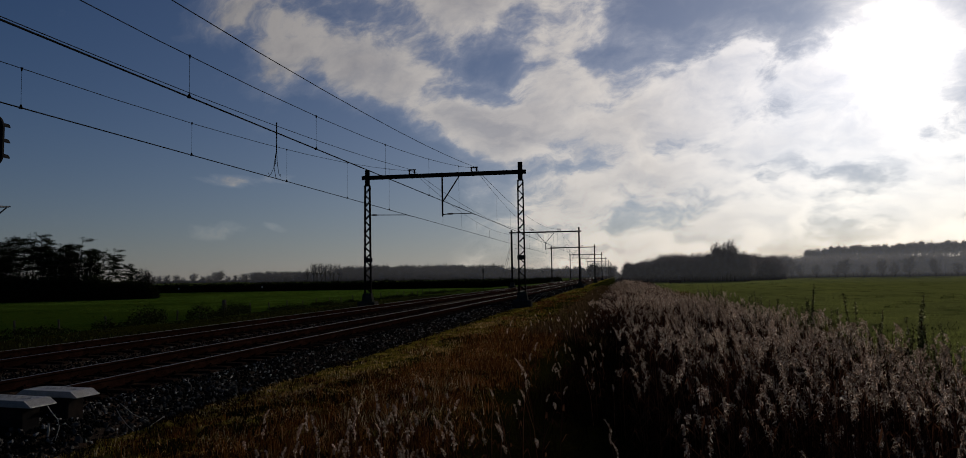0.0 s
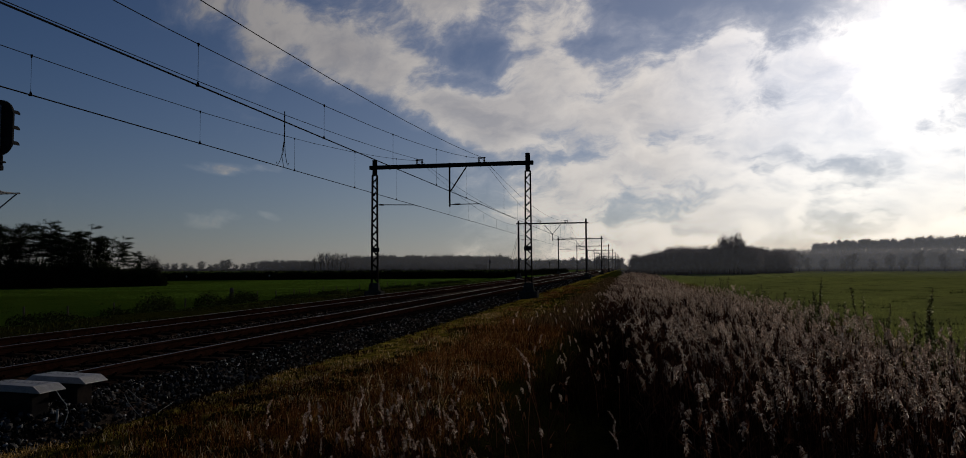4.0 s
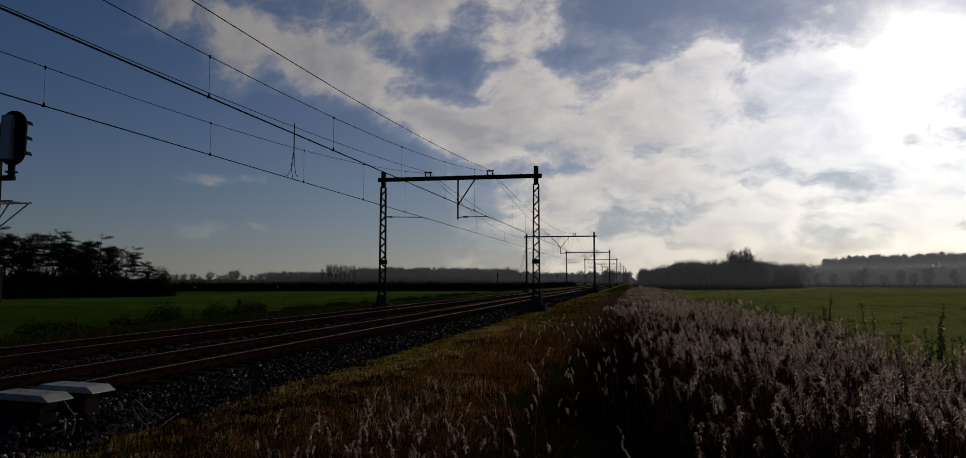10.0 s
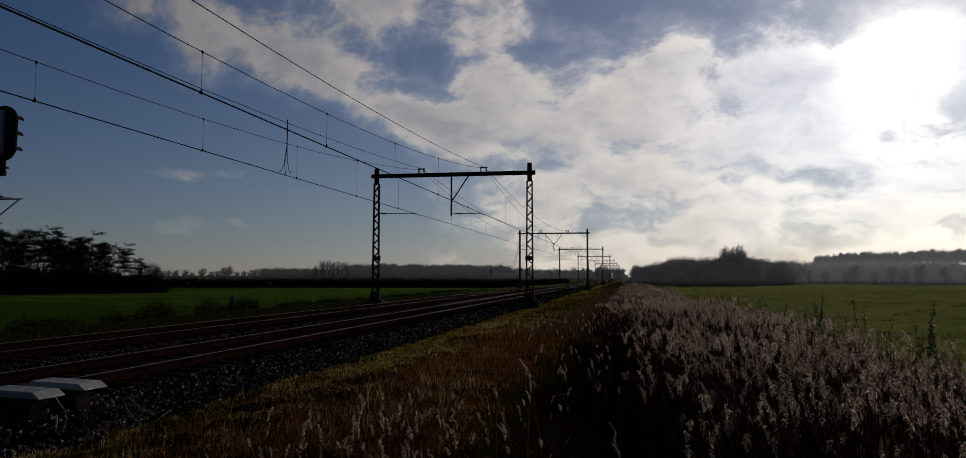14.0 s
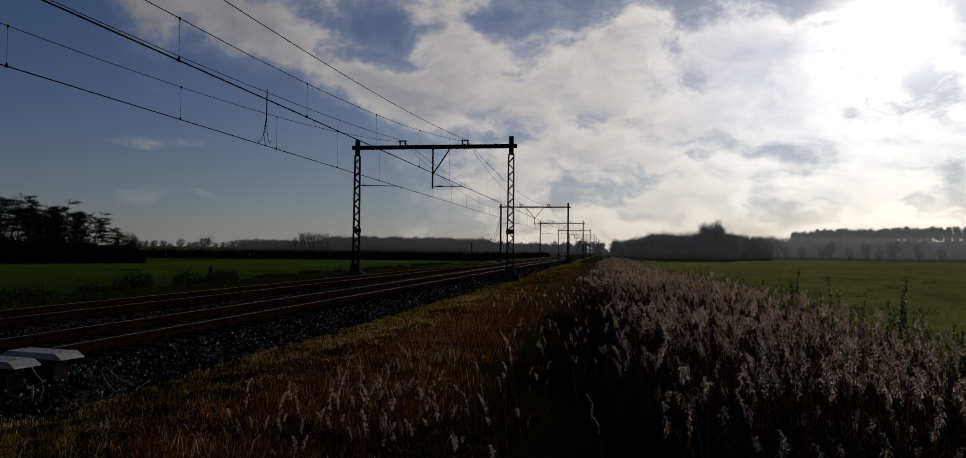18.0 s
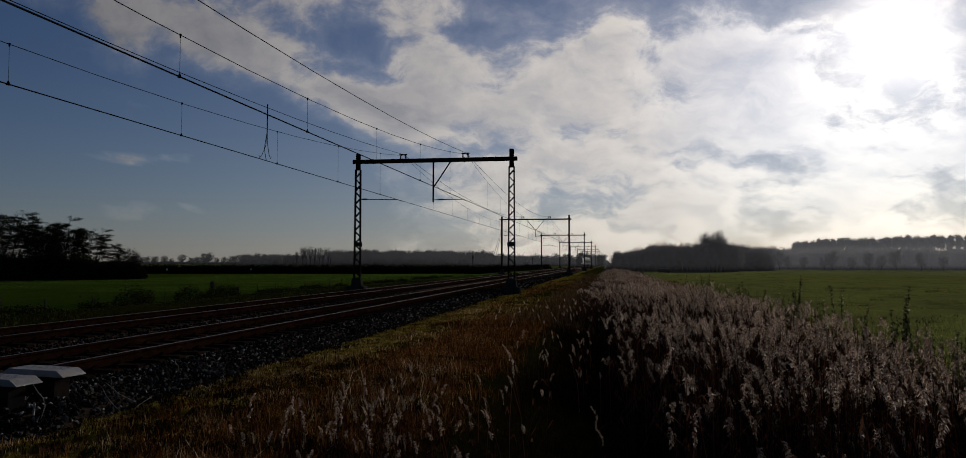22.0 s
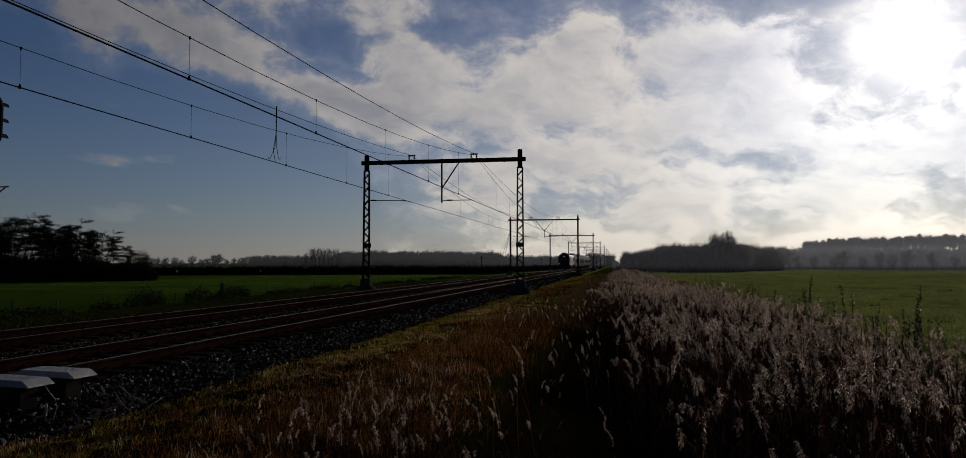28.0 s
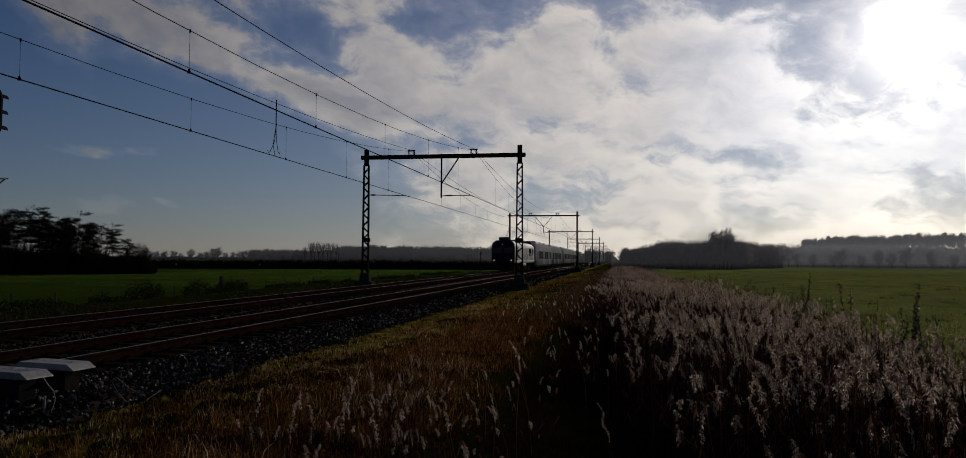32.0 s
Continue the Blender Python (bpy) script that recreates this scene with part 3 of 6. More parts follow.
def make_turf():
    xs, ys = np.arange(-6.5, -1.85, 0.09), np.arange(3.6, 17.0, 0.1)
    gx, gy = np.meshgrid(xs, ys)
    gz = ground_z(gx, gy) + hummock(gx, gy)
    gz = gz + 0.02 * np.array([[noise.noise(Vector((a * 9.0, b * 9.0, 0.0))) for a in xs] for b in ys])
    nx, ny = len(xs), len(ys)
    k = np.arange((ny - 1) * (nx - 1))
    a = (k // (nx - 1)) * nx + k % (nx - 1)
    tris = np.concatenate([np.stack([a, a + 1, a + nx + 1], 1), np.stack([a, a + nx + 1, a + nx], 1)])
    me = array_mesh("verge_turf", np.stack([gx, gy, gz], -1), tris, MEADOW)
    me.polygons.foreach_set("use_smooth", [True] * len(me.polygons))
    tagged(new("verge_turf", me), "tussocky mossy turf of the railway verge", "turf", kind="structure")


def make_ground():
    xs = np.concatenate([-np.geomspace(4200, 34, 26), np.arange(-32, 9.0, 0.8), np.geomspace(10, 4200, 28)])
    ys = np.concatenate([-np.geomspace(4200, 12, 14), np.arange(-8, 40, 1.0), np.geomspace(41, 4400, 60)])
    gx, gy = np.meshgrid(xs, ys)
    gz = ground_z(gx, gy)
    for i in range(gz.shape[0]):
        for j in range(gz.shape[1]):
            x, y = gx[i, j], gy[i, j]
            if abs(x) < 400 and -20 < y < 400 and not -17 < x < -5.6:
                gz[i, j] += 0.10 * noise.noise(Vector((x * 0.23, y * 0.15, 0))) + 0.05 * noise.noise(Vector((x * 0.9, y * 0.7, 3)))
    nx, ny = len(xs), len(ys)
    k = np.arange((ny - 1) * (nx - 1))
    a = (k // (nx - 1)) * nx + k % (nx - 1)
    tris = np.concatenate([np.stack([a, a + 1, a + nx + 1], 1), np.stack([a, a + nx + 1, a + nx], 1)])
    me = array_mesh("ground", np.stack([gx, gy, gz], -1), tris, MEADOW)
    me.polygons.foreach_set("use_smooth", [True] * len(me.polygons))
    ob = new("ground", me)
    tagged(ob, "flat green meadows with a grassy railway verge and ditch", "ground", kind="structure")


# ---- railway ----
TRACKS = (-8.87, -13.03)
BED_TOP = -0.20


def mound(x, y):
    """Ballast heaped round the trackside boxes."""
    return 0.20 * np.exp(-((y - 8.0) / 1.0) ** 2) * np.exp(-((x + 6.85) / 0.5) ** 2)


def make_ballast():
    sec = [(-16.1, -0.62), (-15.6, -0.44), (-14.85, -0.21), (-12.2, BED_TOP), (-10.95, BED_TOP - 0.05), (-9.6, BED_TOP), (-7.25, -0.21), (-6.9, -0.315), (-6.55, -0.42), (-6.0, -0.62)]
    ys = list(np.arange(-30, 60, 0.5)) + list(np.arange(60, 1500, 20.0))
    s = Shape()
    rings = [[(x + 0.07 * noise.noise(Vector((y * 0.5, i, 0))), y, z + 0.03 * noise.noise(Vector((y * 0.8, i * 7, 1))) + mound(x, y)) for i, (x, z) in enumerate(sec)] for y in ys]
    s.loft(rings, close=False)
    s.f = [f[::-1] for f in s.f]
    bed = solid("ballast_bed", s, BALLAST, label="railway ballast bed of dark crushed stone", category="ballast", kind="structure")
    rng = np.random.default_rng(5)

    def strewn(n, x0, x1, y0, y1, size, mat, name, power=1.6):
        x = rng.uniform(x0, x1, n)
        y = y0 + (y1 - y0) * rng.random(n) ** power
        z = np.interp(x, [p[0] for p in sec], [p[1] for p in sec]) + rng.uniform(-0.01, 0.03, n) + mound(x, y)
        base = np.array([(1, 0, 0), (-1, 0, 0), (0, 1, 0), (0, -1, 0), (0, 0, 1), (0, 0, -1)], float)
        v = base[None] * rng.uniform(0.55, 1.25, (n, 6, 1)) + rng.normal(0, 0.18, (n, 6, 3))
        v *= rng.uniform(0.6, 1.35, (n, 1, 1)) * size * rng.uniform(0.6, 1.2, (n, 1, 3))
        q, _ = np.linalg.qr(rng.normal(size=(n, 3, 3)))
        v = np.einsum("nij,nkj->nki", q, v) + np.stack([x, y, z], -1)[:, None]
        tri = np.array([(0, 2, 4), (2, 1, 4), (1, 3, 4), (3, 0, 4), (2, 0, 5), (1, 2, 5), (3, 1, 5), (0, 3, 5)])
        t = tri[None] + (np.arange(n) * 6)[:, None, None]
        return tagged(new(name, array_mesh(name, v, t, mat)), "loose crushed stones of the ballast", "stones", kind="stuff")

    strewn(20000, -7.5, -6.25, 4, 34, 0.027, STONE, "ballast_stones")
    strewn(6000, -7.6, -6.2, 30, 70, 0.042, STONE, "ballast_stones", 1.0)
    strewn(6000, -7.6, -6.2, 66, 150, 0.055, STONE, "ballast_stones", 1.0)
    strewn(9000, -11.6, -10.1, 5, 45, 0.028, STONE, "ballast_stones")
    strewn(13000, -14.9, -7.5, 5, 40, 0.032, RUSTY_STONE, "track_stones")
    # stones near the boxes that can be told apart
    shapes = []
    for k in range(6):
        s = Shape()
        bm = bmesh.new()
        bmesh.ops.create_icosphere(bm, subdivisions=1, radius=0.04)
        for v in bm.verts:
            v.co *= random.uniform(0.6, 1.25)
            v.co.x *= 1.25
            v.co.z *= 0.5
        me = bpy.data.meshes.new("stone")
        bm.to_mesh(me)
        bm.free()
        me.materials.append(STONE)
        shapes.append(me)
    for k in range(240):
        x, y = random.uniform(-7.2, -6.15), random.uniform(6.6, 12.5)
        z = float(np.interp(x, [p[0] for p in sec], [p[1] for p in sec])) + 0.025 + mound(x, y)
        ob = new("stone", shapes[k % 6])
        ob.parent = bed
        ob.matrix_basis = pose(x, y, z, random.uniform(0, 360), random.uniform(0, 360), random.uniform(0, 360)) @ Matrix.Scale(random.uniform(0.7, 1.3), 4)


def make_track(x, label):
    tr = thing("railway_track", (x, 0, 0), label, "railway track", "two parallel tracks")
    y0, y1 = -30.0, 1400.0
    prof = [(-0.07, -0.16), (0.07, -0.16), (0.07, -0.148), (0.012, -0.13), (0.010, -0.05), (0.034, -0.04), (0.036, -0.012), (0.026, 0.0), (-0.026, 0.0), (-0.036, -0.012), (-0.034, -0.04), (-0.010, -0.05), (-0.012, -0.13), (-0.07, -0.148)]
    ys = [y0, 0, 30, 60, 120, 250, 500, y1]
    for side in (-0.7535, 0.7535):
        s = Shape().loft([[(side + a, y, b) for a, b in prof] for y in ys])
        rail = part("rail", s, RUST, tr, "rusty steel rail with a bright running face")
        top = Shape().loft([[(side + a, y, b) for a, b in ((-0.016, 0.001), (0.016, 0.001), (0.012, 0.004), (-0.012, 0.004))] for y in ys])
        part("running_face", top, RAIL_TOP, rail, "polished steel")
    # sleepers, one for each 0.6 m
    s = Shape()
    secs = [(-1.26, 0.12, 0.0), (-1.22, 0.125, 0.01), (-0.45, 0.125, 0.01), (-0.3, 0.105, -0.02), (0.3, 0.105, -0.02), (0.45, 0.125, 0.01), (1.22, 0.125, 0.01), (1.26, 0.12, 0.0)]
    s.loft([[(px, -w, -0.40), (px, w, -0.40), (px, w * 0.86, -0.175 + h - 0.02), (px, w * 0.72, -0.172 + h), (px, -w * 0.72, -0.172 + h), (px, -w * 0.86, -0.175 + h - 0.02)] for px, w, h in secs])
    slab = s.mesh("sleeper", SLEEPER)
    c = Shape()
    c.box(-0.03, 0.03, -0.05, 0.05, -0.165, -0.125, 0.012)
    c.tube([(0.015, 0, -0.15), (0.015, 0, -0.105)], 0.018, 6)
    clip = c.mesh("fastening", RUST)
    for i in range(int((95 - (-2)) / 0.6)):
        y = -2 + i * 0.6
        ob = part("sleeper", slab, None, tr)
        ob.location = (0, y, 0)
        if y < 48:
            for a in (-0.8385, -0.6685, 0.6685, 0.8385):
                part("fastening", clip, None, ob).location = (a, 0, 0)
    rest = Shape()
    for i in range(int((700 - 95) / 0.6)):
        y = 95 + i * 0.6
        rest.add([(a, y + b, z) for a, b, z in ((-1.25, -0.12, -0.3), (1.25, -0.12, -0.3), (1.25, 0.12, -0.3), (-1.25, 0.12, -0.3), (-1.25, -0.1, -0.165), (1.25, -0.1, -0.165), (1.25, 0.1, -0.165), (-1.25, 0.1, -0.165))],
                 [(4, 5, 6, 7), (0, 1, 5, 4), (1, 2, 6, 5), (2, 3, 7, 6), (3, 0, 4, 7)])
    tagged(part("far_sleeper_strip", rest, SLEEPER, tr), kind="stuff")


MAST_R, MAST_L = -6.04, -16.03


def make_mast(parent, x, top, lattice=True):
    """A mast on its foundation: a lattice of two channels and zigzag bars, or a plain broad-flange beam."""
    base = Shape().box(x - 0.58, x + 0.58, -0.42, 0.42, -1.0, 0.02, 0.06)
    base.loft([[(x - a, -b, z), (x + a, -b, z), (x + a, b, z), (x - a, b, z)] for z, a, b in ((-0.02, 0.40, 0.3), (0.1, 0.33, 0.24), (0.52, 0.27, 0.15), (0.55, 0.25, 0.13))])
    part("foundation", base, CONCRETE, parent, "dark concrete foundation block")
    if not lattice:
        s = Shape().box(x - 0.12, x + 0.12, -0.14, -0.115, -0.15, top, 0.005).box(x - 0.12, x + 0.12, 0.115, 0.14, -0.15, top, 0.005).box(x - 0.012, x + 0.012, -0.115, 0.115, -0.15, top, 0.003)
        return part("mast", s, STEEL, parent, "dark steel beam mast")
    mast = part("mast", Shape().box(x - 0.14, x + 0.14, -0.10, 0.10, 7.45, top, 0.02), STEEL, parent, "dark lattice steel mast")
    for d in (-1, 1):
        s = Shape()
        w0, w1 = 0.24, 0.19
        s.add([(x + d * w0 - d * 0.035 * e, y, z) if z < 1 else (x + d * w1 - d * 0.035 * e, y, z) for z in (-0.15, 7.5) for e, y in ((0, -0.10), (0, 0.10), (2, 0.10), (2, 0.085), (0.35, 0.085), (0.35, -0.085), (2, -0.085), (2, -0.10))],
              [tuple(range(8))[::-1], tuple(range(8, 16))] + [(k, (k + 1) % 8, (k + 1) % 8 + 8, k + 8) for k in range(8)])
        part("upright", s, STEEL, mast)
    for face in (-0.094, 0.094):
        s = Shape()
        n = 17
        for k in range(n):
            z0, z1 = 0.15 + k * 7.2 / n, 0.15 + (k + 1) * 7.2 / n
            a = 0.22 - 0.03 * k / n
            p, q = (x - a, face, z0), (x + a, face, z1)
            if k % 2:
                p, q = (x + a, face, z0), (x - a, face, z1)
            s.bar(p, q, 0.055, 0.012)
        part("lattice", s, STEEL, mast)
    return mast


def insulator(parent, x, z):
    """A wire clamp on two posts with a roof bar, on the beam."""
    for d in (-0.17, 0.17):
        s = Shape().tube([(x + d, 0, z), (x + d, 0, z + 0.24)], 0.035, 6)
        for h in (0.06, 0.12, 0.18):
            s.disc((x + d, 0, z + h), 0.06, 2, 0.02, 8)
        part("insulator", s, CERAMIC, parent, "brown ceramic insulator")
    part("clamp", Shape().box(x - 0.25, x + 0.25, -0.05, 0.05, z + 0.24, z + 0.31, 0.015), STEEL, parent)


def make_portal(y, kind):
    """A gantry over both tracks that carries the overhead line."""
    p = thing("catenary_portal", (0, y, 0), "dark steel lattice portal spanning both railway tracks" if kind == 0 else "dark steel beam portal spanning both railway tracks", "catenary portal", "portals along the railway")
    make_mast(p, MAST_R, 8.62, kind == 0)
    left = MAST_L - 0.14 * kind
    make_mast(p, left, 8.5 if kind == 0 else 8.45, kind == 0)
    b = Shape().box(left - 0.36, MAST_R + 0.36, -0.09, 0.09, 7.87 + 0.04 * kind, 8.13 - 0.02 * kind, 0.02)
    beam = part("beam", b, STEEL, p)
    for k in range(5):
        x = MAST_L + 1.0 + k * (MAST_R - MAST_L - 2.0) / 4
        part("stiffener", Shape().box(x - 0.03, x + 0.03, -0.115, 0.115, 7.85, 8.15, 0.008), STEEL, beam)
    insulator(p, TRACKS[0] - 0.1, 8.13)
    insulator(p, TRACKS[1], 8.13)
    s = Shape()
    if kind == 0:
        s.box(-11.09, -11.0, -0.05, 0.05, 5.35, 7.87, 0.01)
        s.bar((-9.95, 0, 7.87), (-10.98, 0, 6.35), 0.07, 0.06)
    else:
        s.box(-11.09, -11.0, -0.05, 0.05, 5.35, 6.5, 0.01)
        s.bar((-9.75, 0, 7.87), (-11.03, 0, 6.35), 0.07, 0.06)
        s.bar((-12.3, 0, 7.87), (-11.06, 0, 6.35), 0.07, 0.06)
    part("drop_bracket", s, STEEL, p)
    a = Shape().tube([(-10.98, 0, 5.47), (-10.7, 0, 5.50), (-9.1, 0, 5.5)], 0.028, 6)
    a.tube([(-9.1, 0, 5.5), (-8.95, 0, 5.40)], 0.02, 5)
    arm = part("steady_arm", a, STEEL, p)
    part("arm_insulator", Shape().tube([(-10.72, 0, 5.5), (-10.38, 0, 5.5)], [0.05, 0.05], 8), CERAMIC, arm)
    a = Shape().tube([(MAST_L + 0.2, 0, 5.58), (-13.4, 0, 5.52)], 0.028, 6)
    a.tube([(-13.4, 0, 5.52), (-13.05, 0, 5.42)], 0.02, 5)
    arm = part("steady_arm", a, STEEL, p)
    part("arm_insulator", Shape().tube([(MAST_L + 0.32, 0, 5.578), (MAST_L + 0.62, 0, 5.57)], 0.05, 8), CERAMIC, arm)
    for x in (left + 0.1, MAST_R):
        part("plate_box", Shape().box(x - 0.26, x + 0.26, -0.16, -0.11, 2.52, 2.80, 0.015), BLACK_PAINT, p, "dark plate fixed across the mast")
    return p


SPAN, FIRST = 65.55, 45.8
PORTALS = 14


def sag_of(y, low, high):
    """Height of a hung wire between the portals."""
    u = ((y - FIRST) / SPAN) % 1.0
    return low + (high - low) * (2 * u - 1) ** 2


def make_overhead(x, label, high):
    line = thing("overhead_line", (x, 0, 0), label, "overhead wires", "overhead lines of both tracks")
    y0, y1 = FIRST - SPAN, FIRST + SPAN * (PORTALS - 1)
    for name, r, low in (("messenger_wire", 0.010, 6.30), ("feeder_wire", 0.012, 7.28)):
        ys = sorted(set(list(np.arange(y0, FIRST + 2 * SPAN + 0.1, SPAN / 16)) + [FIRST + SPAN * (2 + k / 6) for k in range(6 * (PORTALS - 3) + 1)]))
        top = high if name == "feeder_wire" else high - 0.08
        s = Shape().tube([(0.0, y, sag_of(y, low, top)) for y in ys], r, 5)
        part(name, s, COPPER, line)
    for d in (-0.018, 0.018):
        s = Shape().tube([(d, y, 5.42) for y in (y0, 0, FIRST, FIRST + SPAN, y1)], 0.011, 5)
        part("contact_wire", s, COPPER, line)
    # droppers
    for k in range(-1, 6):
        for i in range(1, 10):
            y = (-19.3 if k < 0 else FIRST + SPAN * k + 1.6) + i * 6.7
            z = sag_of(y, 6.30, high - 0.08)
            dr = part("dropper", Shape().tube([(0, y, z), (0.0, y, 5.43)], 0.005 if y < 60 else 0.007, 4), COPPER, line)
            if y < 50:
                part("clamp", Shape().tube([(0, y, 5.40), (0, y, 5.50)], [0.05, 0.012], 6), STEEL, dr)
                part("clamp", Shape().tube([(0, y, z - 0.05), (0, y, z + 0.03)], [0.014, 0.03], 6), STEEL, dr)
    return line


def make_jumper():
    """A current bridge hanging from the feeder to the far contact wire."""
    s = Shape().tube([(0, 0, 7.62), (0, 0, 6.55)], 0.022, 5)
    s.tube([(0, 0, 6.6), (-0.05, 0.0, 6.0), (-0.22, 0, 5.62), (-0.30, 0, 5.55), (-0.33, 0, 5.66)], 0.012, 5)
    s.tube([(0, 0, 6.6), (0.03, 0, 6.0), (0.1, 0, 5.6), (0.16, 0, 5.5), (0.18, 0, 5.6)], 0.012, 5)
    s.tube([(0, 0, 6.6), (-0.12, 0.02, 5.9), (-0.02, 0, 5.42)], 0.012, 5)
    solid("jumper_cable", s, COPPER, (-13.03, 26.7, 0), "dark jumper cable hanging between overhead wires", "cable")


def make_signal():
    sg = thing("railway_signal", (-17.2, 17.2, -0.5), "dark railway signal on a post seen from behind", "signal")
    part("post", Shape().tube([(0, 0, 0), (0, 0, 6.1)], 0.085, 10), BLACK_PAINT, sg)
    part("sleeve", Shape().box(-0.02, 0.10, -0.14, 0.1, 3.95, 6.1, 0.02), BLACK_PAINT, sg)
    # the oval board, facing up the line
    ring = []
    for k in range(28):
        a = 2 * math.pi * k / 28
        ring.append((0.44 + 0.42 * math.cos(a), 5.90 + 0.42 * math.sin(a) + (0.34 if math.sin(a) >= 0 else -0.34)))
    board = part("signal_board", Shape().loft([[(a, 0.02, b) for a, b in ring], [(a, 0.08, b) for a, b in ring]]), BLACK_PAINT, sg, "black oval board")
    part("lamp_housing", Shape().box(0.2, 0.52, -0.16, 0.02, 5.28, 6.52, 0.03), GREY_PLATE, board, "light grey housing on the back")
    for z in (5.47, 5.90, 6.33):
        s = Shape()
        arc = [(0.5 + 0.13 * math.cos(a), z + 0.13 * math.sin(a)) for a in [math.pi * k / 10 for k in range(11)]]
        inner = [(0.5 + 0.118 * math.cos(a), z + 0.118 * math.sin(a)) for a in [math.pi * k / 10 for k in range(11)]][::-1]
        s.loft([[(a, 0.08, b) for a, b in arc + inner], [(a, 0.52, b) for a, b in arc + inner]])
        part("hood", s, BLACK_PAINT, board)
    arm = Shape().box(-0.05, 0.58, -0.07, 0.07, 4.72, 4.86, 0.02)
    arm.tube([(0.45, 0.03, 4.8), (0.45, 0.03, 5.25)], 0.09, 8)
    arm.box(0.33, 0.57, -0.08, 0.14, 4.93, 4.98, 0.01)
    part("bracket", arm, BLACK_PAINT, sg)
    deck = part("platform", Shape().box(-0.1, 0.86, -0.35, -0.30, 4.10, 4.14, 0.01), GALVANISED, sg, "galvanised service platform")
    part("edge_bar", Shape().box(-0.1, 0.86, 0.30, 0.35, 4.10, 4.14, 0.01), GALVANISED, deck)
    for x in (0.1, 0.3, 0.5, 0.7, 0.84):
        part("grating_bar", Shape().box(x - 0.015, x + 0.015, -0.30, 0.30, 4.09, 4.12, 0.004), GALVANISED, deck)
    for a, b, c, z in ((0.78, -0.3, -0.08, 3.42), (0.45, -0.3, -0.08, 3.62), (0.78, 0.3, 0.08, 3.42)):
        part("strut", Shape().tube([(a, b, 4.10), (0.05, c, z)], 0.02, 5), GALVANISED, deck)
    part("ladder_rail", Shape().box(0.0, 0.035, -0.24, -0.21, 0.0, 3.4, 0.008), GALVANISED, sg)
    cab = part("cabinet", Shape().box(-0.35, 0.26, -0.28, 0.12, 1.38, 2.36, 0.02), BLACK_PAINT, sg, "dark equipment cabinet")
    # added white strip, standing in for sunlight on the cabinet edge
    part("cabinet_edge", Shape().box(0.255, 0.305, -0.28, -0.24, 1.30, 2.40, 0.006), WHITE_POST, cab, "white strip painted for the cabinet's sunlit edge")
    part("footing", Shape().box(-0.3, 0.3, -0.3, 0.3, -0.4, 0.05, 0.03), CONCRETE, sg)


def make_track_box(at, turn, wired):
    """A low trackside box with a bevelled light lid, one of them with a bent cable."""
    b = thing("trackside_box", at, "low trackside box with a pale metal lid", "equipment box", "pair of trackside boxes", turn=turn)
    part("body", Shape().box(-0.34, 0.30, -0.13, 0.13, -0.32, 0.30, 0.02), BOX_GREY, b, "dark box body")
    lid = Shape()
    rings = []
    for z, w, d in ((0.290, 0.485, 0.170), (0.296, 0.495, 0.175), (0.304, 0.492, 0.175), (0.366, 0.39, 0.173), (0.370, 0.385, 0.168)):
        rings.append([(-w, -d, z), (w, -d, z), (w, d, z), (-w, d, z)])
    lid.loft(rings)
    top = part("lid", lid, LID, b, "pale grey chequer plate lid")
    ribs = Shape()
    for i in range(-6, 7):
        for j in range(-1, 2):
            x, y = i * 0.055, j * 0.055
            a = 1 if (i + j) % 2 else -1
            ribs.bar((x - 0.014, y - 0.014 * a, 0.3805), (x + 0.014, y + 0.014 * a, 0.3805), 0.008, 0.003, (0, 0, 1))
    tagged(part("tread", ribs, LID, top), kind="stuff")
    for x in (-0.3, 0.3):
        part("foot", Shape().box(x - 0.05, x + 0.05, -0.2, 0.2, -0.42, -0.30, 0.01), UNDER_DARK, b)
    if wired:
        strut = Shape().tube([(0.46, 0.10, 0.07), (0.45, 0.10, -0.05), (0.43, 0.10, -0.24)], 0.013, 6)
        part("strut", strut, CABLE, b, "short pale upright strip")
        s = Shape().tube([(0.47, 0.06, 0.295), (0.53, 0.08, 0.2), (0.59, 0.10, 0.13), (0.61, 0.11, 0.04), (0.575, 0.10, -0.08), (0.545, 0.09, -0.17), (0.54, 0.09, -0.27)], 0.0055, 6)
        part("cable", s, CABLE, b, "pale bent cable")
    return b


def make_cables():
    for k, pts in enumerate(([(-6.75, 9.1, -0.18), (-6.62, 9.0, -0.26), (-6.45, 8.92, -0.36), (-6.3, 8.85, -0.42)], [(-6.85, 9.3, -0.14), (-6.6, 9.25, -0.28), (-6.4, 9.3, -0.38)], [(-6.35, 9.6, -0.36), (-6.28, 9.2, -0.40), (-6.2, 8.9, -0.45)])):
        solid("ground_cable", Shape().tube(pts, 0.0034, 6), CABLE, label="pale cable end lying on the ballast", category="cable")


